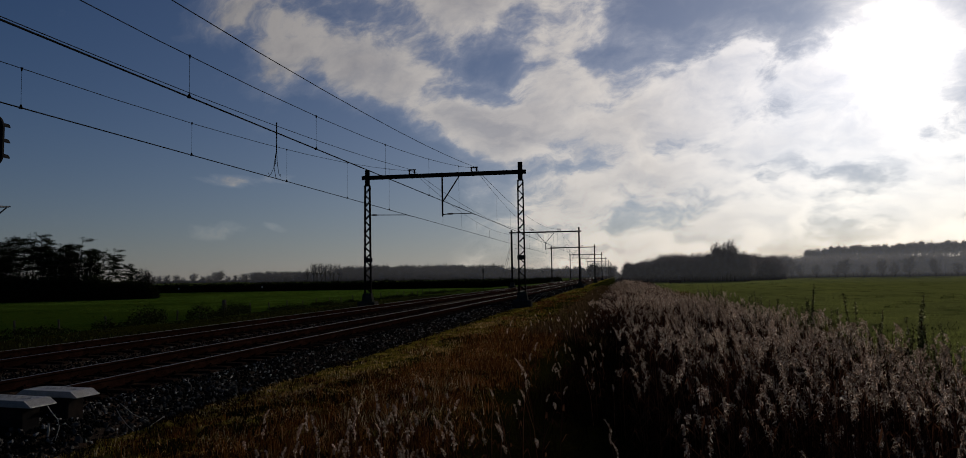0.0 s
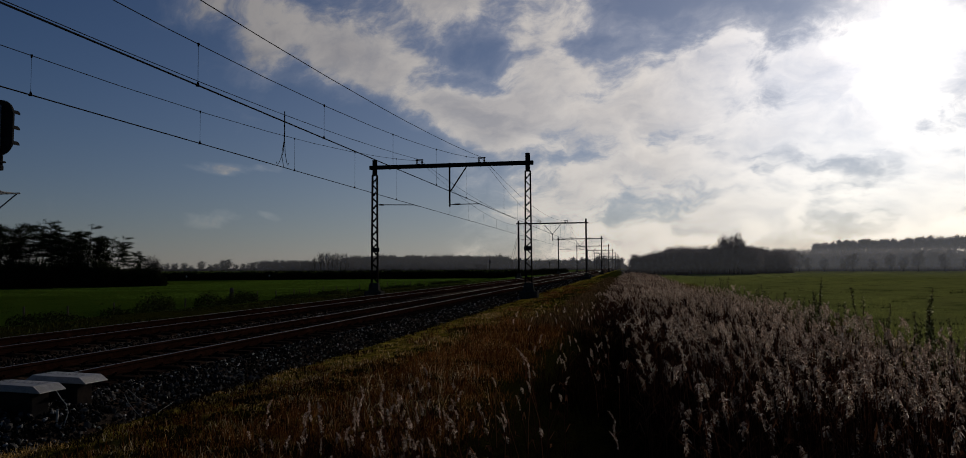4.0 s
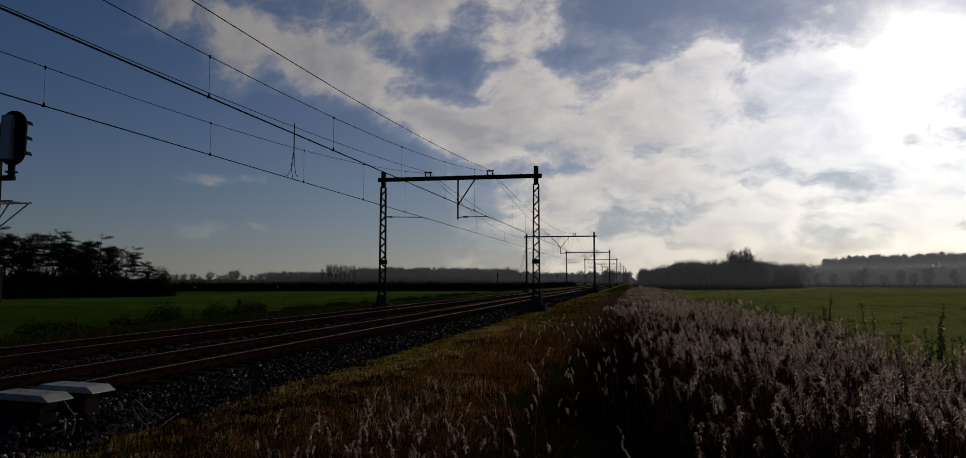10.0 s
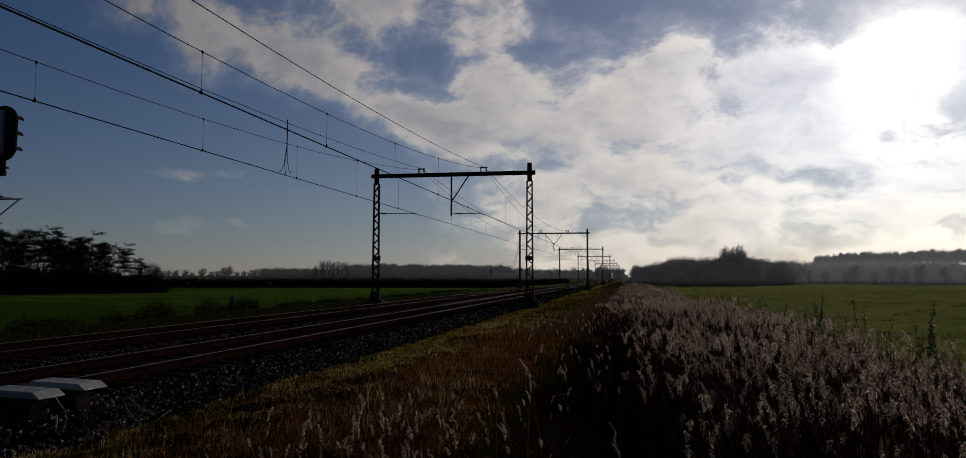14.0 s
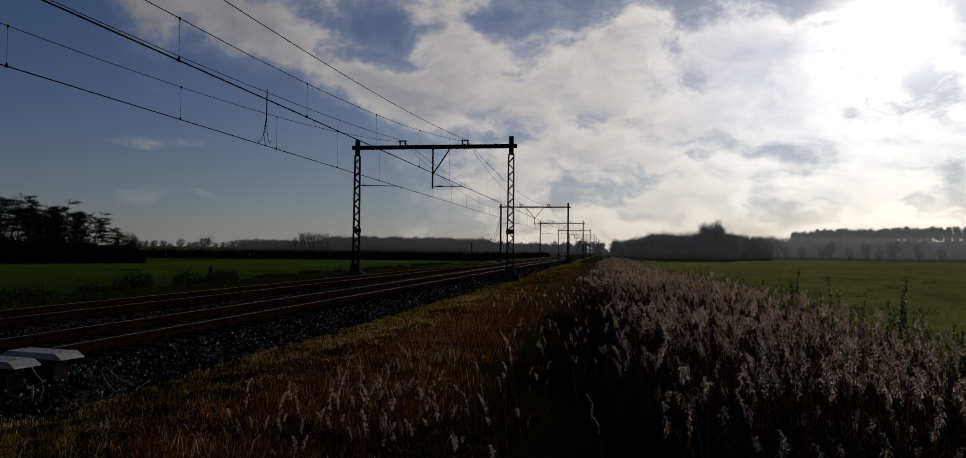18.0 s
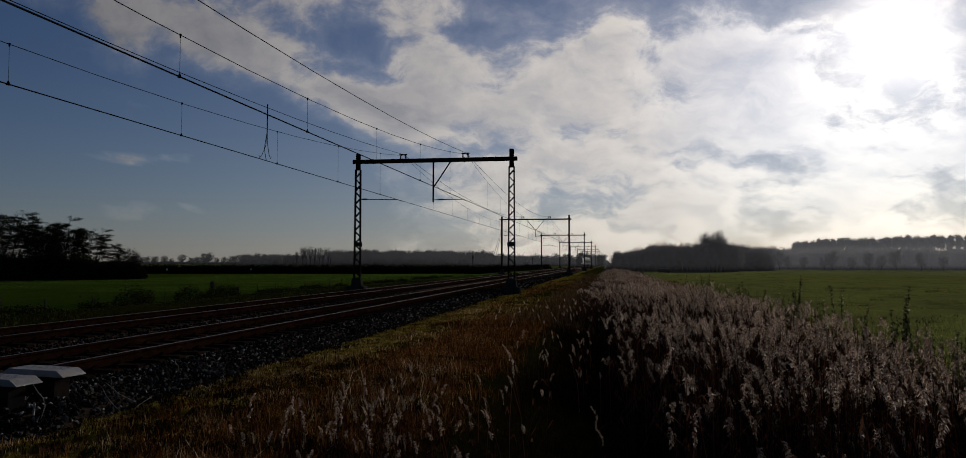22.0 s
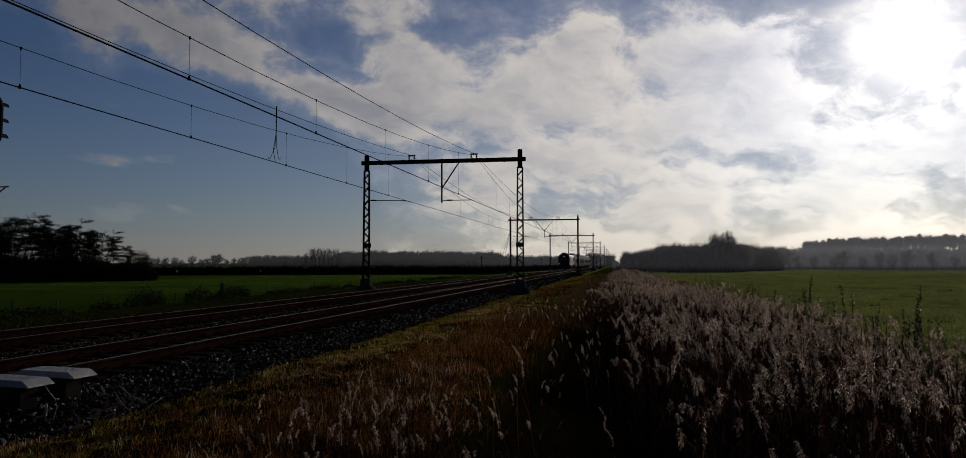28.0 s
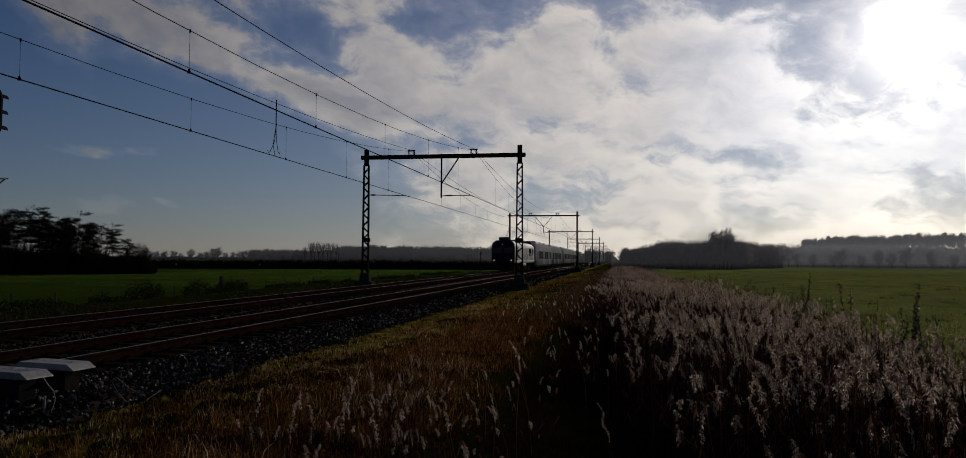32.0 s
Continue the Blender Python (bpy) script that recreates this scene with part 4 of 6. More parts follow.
def make_small_things():
    for x, y, top in ((-20.0, 108.0, 2.6), (-18.0, 174.0, 2.7)):
        p = thing("line_marker", (x, y, -0.55), "small dark marker post beside the railway", "marker post", "line markers")
        part("post", Shape().tube([(0, 0, -0.3), (0, 0, top)], 0.05, 6), STEEL, p)
        part("board", Shape().box(-0.13, 0.13, -0.03, 0.03, top, top + 0.5, 0.02), BLACK_PAINT, p)
    for az, d in ((-32.7, 160.0), (-27.0, 164.0)):
        p = thing("field_marker", (d * math.sin(radians(az)), d * math.cos(radians(az)), -1.0), "thin post with a small white board before the hedge", "marker post", "markers by the hedge")
        part("post", Shape().tube([(0, 0, -0.2), (0, 0, 0.95)], 0.03, 6), OLD_WOOD, p)
        part("board", Shape().box(-0.14, 0.14, -0.06, -0.03, 0.8, 1.1, 0.01), WHITE_POST, p, "small white board")
    s = Shape().loft([[(-1.4, -0.5, 0.25), (1.4, -0.5, 0.25), (1.4, 0.5, 0.25), (-1.4, 0.5, 0.25)], [(-1.5, -0.6, 0.95), (1.5, -0.6, 0.95), (1.5, 0.6, 0.95), (-1.5, 0.6, 0.95)]])
    t = thing("feed_trough", (12.8, 186.0, -1.0), "dark cattle trough standing in the meadow", "trough")
    part("tub", s, BOX_GREY, t)
    for a in (-1.1, 1.1):
        for b in (-0.4, 0.4):
            part("leg", Shape().box(a - 0.06, a + 0.06, b - 0.06, b + 0.06, -0.1, 0.3, 0.01), STEEL, t)
    # stays of the second portal
    g = thing("guy_wire", (MAST_L, FIRST + SPAN, 0), "pair of steel stays bracing a portal mast", "stay wire")
    for d in (0.0, 0.5):
        part("stay", Shape().tube([(0, 0, 7.2), (-0.6 - d, -7.0 - d, -0.5)], 0.022, 5), STEEL, g)


# ---- fence, hedges ----
def make_fence():
    for i in range(30):
        y = 18.8 + i * 3.4 + random.uniform(-0.3, 0.3)
        x = -29.8 + random.uniform(-0.15, 0.15)
        h = random.uniform(0.62, 0.82) if i != 10 else 1.15
        thick = 0.055 if i != 10 else 0.17
        s = Shape().tube([(0, 0, -0.4), (0.01, 0, h * 0.5), (random.uniform(-0.04, 0.04), 0, h)], [thick, thick, thick * 0.92], 7)
        solid("fence_post", s, OLD_WOOD, (x, y, float(ground_z(x, y))), "weathered wooden fence post in rough grass", "fence post", "posts of the meadow fence")


# ---- plants ----
def blades(rng, x, y, z, height, width, lean, bend=0.5):
    """Grass blades as narrow bent strips: vertices and triangles."""
    n = len(x)
    a = rng.uniform(0, 2 * np.pi, n)
    side = np.stack([np.cos(a), np.sin(a), np.zeros(n)], -1) * (width / 2)[:, None]
    b = rng.uniform(0, 2 * np.pi, n)
    tip = np.stack([np.cos(b), np.sin(b), np.zeros(n)], -1) * (lean * height)[:, None]
    root = np.stack([x, y, z], -1)
    up = np.array([0, 0, 1.0])
    mid = root + tip * 0.35 + up * (height * 0.6)[:, None]
    end = root + tip + up * (height * (1 - bend * lean ** 2))[:, None]
    v = np.stack([root - side, root + side, mid - side * 0.8, mid + side * 0.8, end], 1)
    t = np.array([(0, 1, 3), (0, 3, 2), (2, 3, 4)])[None] + (np.arange(n) * 5)[:, None, None]
    return v.reshape(-1, 3), t.reshape(-1, 3)


def join(parts):
    vs, ts, k = [], [], 0
    for v, t in parts:
        v, t = np.asarray(v).reshape(-1, 3), np.asarray(t).reshape(-1, 3)
        vs.append(v), ts.append(t + k)
        k += len(v)
    return np.concatenate(vs), np.concatenate(ts)


def make_verge():
    rng = np.random.default_rng(11)

    def patch(name, n, x0, x1, y0, y1, h, w, lean, mat, label, power=1.0, clump=0.0):
        x, y = rng.uniform(x0, x1, n), y0 + (y1 - y0) * rng.random(n) ** power
        if clump:
            cx, cy = rng.uniform(x0, x1, n // 40 + 1), y0 + (y1 - y0) * rng.random(n // 40 + 1) ** power
            k = rng.integers(0, len(cx), n)
            x, y = cx[k] + rng.normal(0, clump, n), cy[k] + rng.normal(0, clump, n)
        hh = h * rng.uniform(0.5, 1.3, n)
        v, t = blades(rng, x, y, ground_z(x, y) + hummock(x, y) - 0.02, hh, w * rng.uniform(0.7, 1.3, n) * (1 + y / 45.0), rng.uniform(0.1, 0.8, n) * lean)
        tagged(new(name, array_mesh(name, v, t, mat)), label, "grass", kind="stuff")

    short = "short green grass on the railway verge"
    dry = "tall dry brown grass on the ditch bank"
    patch("short_grass", 34000, -6.6, -4.2, 5.5, 40, 0.05, 0.006, 1.5, GREEN_BLADE, short, 1.5, 0.18)
    patch("short_grass", 20000, -6.5, -2.4, 24, 120, 0.09, 0.012, 1.2, GREEN_BLADE, short, 1.2, 0.4)
    patch("grass_tufts", 15000, -6.5, -2.0, 5.0, 30, 0.075, 0.0045, 1.6, GREEN_BLADE, "rough green grass tufts on the railway verge", 1.5, 0.09)
    patch("brown_tufts", 16000, -6.5, -2.2, 5.0, 24, 0.065, 0.0045, 1.8, VERGE_BLADE, "withered brown grass tufts on the railway verge", 1.5, 0.07)
    patch("dry_grass", 26000, -4.2, -2.0, 5.5, 26, 0.20, 0.0045, 1.25, DRY_BLADE, dry, 1.3, 0.2)
    patch("dry_tufts", 5000, -5.6, -2.4, 5.6, 14, 0.16, 0.005, 1.2, DRY_BLADE, "low red-brown grass tufts on the verge", 1.2, 0.12)
    patch("verge_straw", 22000, -6.2, -2.4, 5.0, 14, 0.055, 0.0045, 1.8, VERGE_BLADE, "short straw-brown grass lying on the verge", 1.1, 0.16)
    patch("verge_straw", 9000, -5.9, -3.0, 11, 34, 0.10, 0.008, 1.2, VERGE_BLADE, "short straw-brown grass lying on the verge", 1.2, 0.2)
    patch("verge_straw", 5000, -7.3, -6.0, 5.0, 6.9, 0.13, 0.005, 1.4, VERGE_BLADE, "rough straw-brown grass at the foot of the ballast", 1.0, 0.16)
    patch("verge_leaves", 3600, -6.0, -2.8, 5.2, 11, 0.085, 0.008, 1.6, GREEN_BLADE, "broad green blades in small tufts on the verge", 1.1, 0.05)
    patch("dry_grass", 15000, -2.9, -0.2, 24, 120, 0.34, 0.012, 0.9, FAR_DRY, dry, 1.4, 0.35)
    patch("bank_grass", 16000, -29, -16.3, 14, 120, 0.12, 0.02, 1.2, SHRUB, "rough grass on the far side of the railway", 1.3, 0.5)
    patch("meadow_edge_grass", 9000, 4.6, 7.5, 6, 90, 0.5, 0.018, 0.7, GREEN_BLADE, "long grass along the meadow edge", 1.4, 0.3)
    patch("dry_tufts", 4000, -5.6, -2.6, 14, 80, 0.2, 0.012, 1.0, DRY_BLADE, "low red-brown grass tufts on the verge", 1.4, 0.2)
    patch("moss_tufts", 9000, -6.0, -2.4, 5.6, 13, 0.10, 0.008, 1.2, DITCH_BLADE, "very dark tufts between the verge grass", 1.2, 0.13)
    patch("moss_tufts", 6000, -6.6, -5.7, 9, 60, 0.10, 0.011, 1.4, DITCH_BLADE, "very dark tufts along the ballast edge", 1.6, 0.16)
    patch("moss_tufts", 4000, -5.6, -2.2, 9, 34, 0.11, 0.009, 1.2, DITCH_BLADE, "very dark tufts between the verge grass", 1.5, 0.14)
    patch("loose_straw", 1800, -5.8, -2.4, 5.2, 14, 0.12, 0.004, 1.8, STRAW, "bleached straw caught in the verge grass", 1.2, 0.16)
    patch("seed_heads", 400, -3.6, -2.3, 5.6, 13, 0.28, 0.0035, 1.2, STRAW, "fine pale seed heads in the bank grass", 1.2, 0.3)
    patch("ditch_grass", 3500, -1.7, 0.9, 5.6, 12, 0.26, 0.005, 1.0, DITCH_BLADE, "brown grass on the ditch side, colour darkened for shade", 1.1, 0.3)
    patch("ditch_grass", 7000, -1.2, 0.9, 12, 32, 0.4, 0.007, 0.9, DITCH_BLADE, "brown grass on the ditch side, colour darkened for shade", 1.3, 0.25)
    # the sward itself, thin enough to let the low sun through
    # the denser patches beyond the track brighten the sunward part of that field
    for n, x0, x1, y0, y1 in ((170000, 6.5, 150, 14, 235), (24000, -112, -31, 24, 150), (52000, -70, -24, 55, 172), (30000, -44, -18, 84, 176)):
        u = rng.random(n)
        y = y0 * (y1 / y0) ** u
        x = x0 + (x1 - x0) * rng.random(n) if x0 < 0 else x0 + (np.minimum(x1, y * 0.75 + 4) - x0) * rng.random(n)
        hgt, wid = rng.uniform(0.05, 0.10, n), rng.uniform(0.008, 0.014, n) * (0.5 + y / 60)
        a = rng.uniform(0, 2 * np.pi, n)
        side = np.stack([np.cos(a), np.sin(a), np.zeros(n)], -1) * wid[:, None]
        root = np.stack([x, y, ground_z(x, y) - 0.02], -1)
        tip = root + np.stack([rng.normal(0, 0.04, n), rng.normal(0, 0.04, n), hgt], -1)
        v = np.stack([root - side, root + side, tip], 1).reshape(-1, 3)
        tagged(new("meadow_grass", array_mesh("meadow_grass", v, np.arange(n * 3).reshape(-1, 3), BACKLIT_BLADE if x0 > 0 else SIDELIT_BLADE)), "short green meadow grass", "grass", kind="stuff")
    # tussocks in the meadows, their shadows put into a dark blade colour
    for x0, x1, y0, y1, name in ((7, 110, 16, 190, "meadow_tussocks"), (-95, -31, 25, 130, "meadow_tussocks")):
        n = 9000 if x0 > 0 else 4000
        cx, cy = rng.uniform(x0, x1, 520), y0 * (y1 / y0) ** rng.random(520)
        k = rng.integers(0, 520, n)
        wide = rng.uniform(0.25, 0.8, 520)[k]
        x, y = cx[k] + rng.normal(0, 1, n) * wide, cy[k] + rng.normal(0, 0.12, n)
        v, t = blades(rng, x, y, ground_z(x, y) - 0.02, rng.uniform(0.08, 0.22, n), rng.uniform(0.03, 0.06, n), rng.uniform(0.3, 0.9, n))
        tagged(new(name, array_mesh(name, v, t, TUSSOCK)), "meadow grass tussocks coloured dark for their shadows", "grass", kind="stuff")


def reed_arrays(rng, n, w, d, tall, plume, spread=0.10, fat=1.0):
    """Stems with leaves, and plumes, of one clump of reed."""
    stems, plumes = [], []
    for _ in range(n):
        x, y = rng.uniform(-w / 2, w / 2), rng.uniform(-d / 2, d / 2)
        h = tall * (1.06 - 0.5 * rng.random() ** 1.6)
        lx, ly = rng.normal(-0.02, spread * 0.7) * h, rng.normal(-0.02, spread * 0.7) * h
        pts = np.array([(x, y, -0.15), (x + lx * 0.3, y + ly * 0.3, h * 0.5), (x + lx, y + ly, h)])
        r = (0.006, 0.005, 0.003)
        ring = np.array([(1, 0, 0), (-0.5, 0.87, 0), (-0.5, -0.87, 0)])
        v = np.concatenate([p + ring * q for p, q in zip(pts, r)])
        t = [(i * 3 + k, i * 3 + (k + 1) % 3, (i + 1) * 3 + k) for i in (0, 1) for k in range(3)] + [(i * 3 + (k + 1) % 3, (i + 1) * 3 + (k + 1) % 3, (i + 1) * 3 + k) for i in (0, 1) for k in range(3)]
        stems.append((v, t))
        for _k in range(rng.integers(3, 6)):
            u = rng.uniform(0.2, 0.85)
            p = pts[0] + (pts[2] - pts[0]) * u
            a = rng.uniform(0, 2 * np.pi)
            o = np.array([np.cos(a), np.sin(a), 0])
            s = np.array([-o[1], o[0], 0]) * rng.uniform(0.006, 0.011)
            ln = rng.uniform(0.2, 0.42) * min(1.0, tall / 1.5)
            m, e = p + o * ln * 0.5 + (0, 0, ln * 0.42), p + o * ln + (0, 0, ln * rng.uniform(-0.3, 0.3))
            stems.append((np.array([p - s * 0.6, p + s * 0.6, m - s, m + s, e]), [(0, 1, 3), (0, 3, 2), (2, 3, 4)]))
        if rng.random() < plume:
            # a drooping panicle: short hairy sprays along the bent tip
            a = rng.normal(2.6, 1.5)
            o = np.array([np.cos(a), np.sin(a), 0])
            ln, lump = rng.uniform(0.12, 0.33) * min(1.0, tall / 1.1), rng.uniform(0, 3)
            for k in range(52):
                u = k / 51
                c = pts[2] + o * ln * 0.34 * u ** 2 + np.array([0, 0, ln * (u - 0.24 * u ** 2)]) - (0, 0, ln * 0.2)
                full = math.sin(math.pi * (0.10 + 0.78 * u)) * (0.5 + 0.6 * abs(math.sin(u * 8.0 + lump)))
                b = rng.normal(a, 1.3)
                out = np.array([np.cos(b), np.sin(b), 0.0])
                reach = (0.052 * full + 0.008) * rng.uniform(0.5, 1.15) * fat
                mid = c + out * reach * 0.6 + np.array([0, 0, reach * rng.uniform(0.1, 0.5)])
                tip = c + out * reach - np.array([0, 0, reach * rng.uniform(0.0, 0.5)])
                sd = np.array([-out[1], out[0], rng.uniform(-0.6, 0.6)]) * 0.0058
                plumes.append((np.array([c - sd * 0.6, c + sd * 0.6, mid + sd, mid - sd, tip]), [(0, 1, 2), (0, 2, 3), (3, 2, 4)]))
    return join(stems), join(plumes) if plumes else None


SWAYING = []


def make_reeds():
    rng = np.random.default_rng(3)
    kinds = []
    for k in range(7):
        st, pl = reed_arrays(rng, 66, 1.7, 1.7, 1.8, 0.50, 0.11, 0.86)
        kinds.append((array_mesh("stems", *st, REED_STEM), array_mesh("plumes", *pl, PLUME)))
    far = []
    for k in range(4):
        st, pl = reed_arrays(rng, 80, 1.8, 1.8, 1.6, 0.24)
        far.append((array_mesh("stems", *st, REED_STEM), array_mesh("plumes", *pl, PLUME)))
    low = []
    for k in range(4):
        st, pl = reed_arrays(rng, 8, 1.4, 1.4, 0.66, 0.75, 0.2, 0.42)
        low.append((array_mesh("stems", *st, REED_STEM), array_mesh("plumes", *pl, PLUME)))

    sparse = []
    for k in range(4):
        st, pl = reed_arrays(rng, 2, 0.9, 0.9, 0.85, 1.0, 0.15, 0.5)
        sparse.append((array_mesh("stems", *st, REED_STEM), array_mesh("plumes", *pl, PLUME)))

    def clump(pair, x, y, size, label, group):
        ob = thing("reed_clump", (x, y, float(ground_z(x, y))), label, "reeds", group, "stuff")
        turn = 0.0
        ob.matrix_basis = pose(x, y, float(ground_z(x, y)), 0, 0, turn) @ Matrix.Scale(size, 4)
        part("stems", pair[0], None, ob)
        part("plumes", pair[1], None, ob, "pale feathery plumes")
        return ob

    tall = "clump of tall brown reeds with pale plumes in the ditch"
    y = 5.6
    i = 0
    while y < 150:
        step = 1.35 if y < 40 else (1.9 if y < 80 else 3.0)
        for x in ((1.65, 2.5, 3.4, 4.3) if y <= 8.6 else (0.9, 1.7, 2.5, 3.4, 4.3) if 8.6 < y < 26 else (-0.4, 0.5, 1.45, 2.4, 3.3, 4.3)):
            px, py = x + random.uniform(-0.2, 0.35), y + random.uniform(-0.4, 0.4)
            if y < 8 and x < 1.5:
                continue
            ob = clump(kinds[i % 7] if y < 34 and x > 1.2 else far[i % 4], px, py, random.uniform(0.9, 1.1) * (0.74 if x > 4 else 0.9 if x > 3 else 0.78 if x < 0.3 else 1.0) * (1.0 if y < 28 else 0.9), tall, "reeds along the ditch")
            i += 1
            if y < 46:
                SWAYING.append((ob, ob.scale.x, px, py, 1.0))
        y += step
    for k in range(16):
        x, yy = (random.uniform(-2.8, -1.5), random.uniform(5.2, 8.4)) if k < 14 else (random.uniform(-1.7, -0.3), random.uniform(10, 16))
        ob = clump(low[k % 4], x, yy, random.uniform(0.8, 1.15) * (1.0 if x < -1.8 else 1.15), "clump of dry plumed grass on the bank", "plumed grass on the bank")
        SWAYING.append((ob, ob.scale.x, x, yy, 1.5))
    for k in range(8):
        x, yy = random.uniform(-1.5, 0.3), random.uniform(7.0, 12.0)
        ob = clump(sparse[k % 4], x, yy, random.uniform(0.85, 1.2), "a few plumed stems in the shaded ditch side", "plumed stems by the ditch")
        SWAYING.append((ob, ob.scale.x, x, yy, 1.4))
    for k in range(16):
        x, yy = random.uniform(-2.2, 0.2), random.uniform(14, 60)
        clump(low[k % 4], x, yy, random.uniform(1.0, 1.3), "clump of dry plumed grass on the bank", "plumed grass on the bank")


def make_weeds():
    """Tall leafy weeds at the edge of the meadow."""
    rng = np.random.default_rng(21)
    kinds = []
    for k in range(5):
        h = rng.uniform(1.7, 2.3)
        stems, leaves = Shape(), []
        for j in range(rng.integers(2, 4)):
            lx, ly, hh = rng.normal(0, 0.10), rng.normal(0, 0.10), h * rng.uniform(0.6, 1.0)
            stems.tube([(0, 0, -0.1), (lx * 0.4, ly * 0.4, hh * 0.5), (lx, ly, hh)], [0.012, 0.009, 0.004], 5)
            for q in range(int(105 * hh)):
                u = rng.uniform(0.2, 1.0)
                p = np.array([lx * u, ly * u, hh * u])
                a = rng.uniform(0, 2 * np.pi)
                o = np.array([np.cos(a), np.sin(a), 0])
                ln = rng.uniform(0.06, 0.125) * (1.2 - 0.65 * u)
                s = (np.array([-o[1], o[0], 0]) + rng.normal(0, 0.5, 3)) * ln * 0.25
                m, e = p + o * ln * 0.4 + (0, 0, ln * 0.4), p + o * ln * 0.7 + (0, 0, ln * rng.uniform(0.1, 0.7))
                leaves.append((np.array([p, m - s, m + s, e]), [(0, 2, 1), (1, 2, 3)]))
        kinds.append((stems.mesh("stem", REED_STEM), array_mesh("leaves", *join(leaves), WEED)))
    for k in range(250):
        y = 6.6 + 40 * random.random() ** 1.5
        x = random.uniform(4.0, 5.6)
        w = thing("tall_weed", (x, y, float(ground_z(x, y))), "tall narrow dark green weed at the meadow edge", "weed", "weeds along the meadow")
        w.matrix_basis = pose(x, y, float(ground_z(x, y)), 0, 0, random.uniform(0, 360)) @ Matrix.Scale(random.uniform(0.56, 0.9) if k % 9 else random.uniform(0.92, 1.12), 4)
        part("stem", kinds[k % 5][0], None, w)
        part("leaves", kinds[k % 5][1], None, w)


# ---- trees ----
def limb(rng, p, d, length, r, steps, wander):
    pts, rad = [np.array(p, float)], [r]
    d = np.array(d, float)
    for k in range(steps):
        d = d + rng.normal(0, wander, 3)
        d = d / np.linalg.norm(d)
        pts.append(pts[-1] + d * length / steps)
        rad.append(r * (1 - 0.85 * (k + 1) / steps))
    return pts, rad


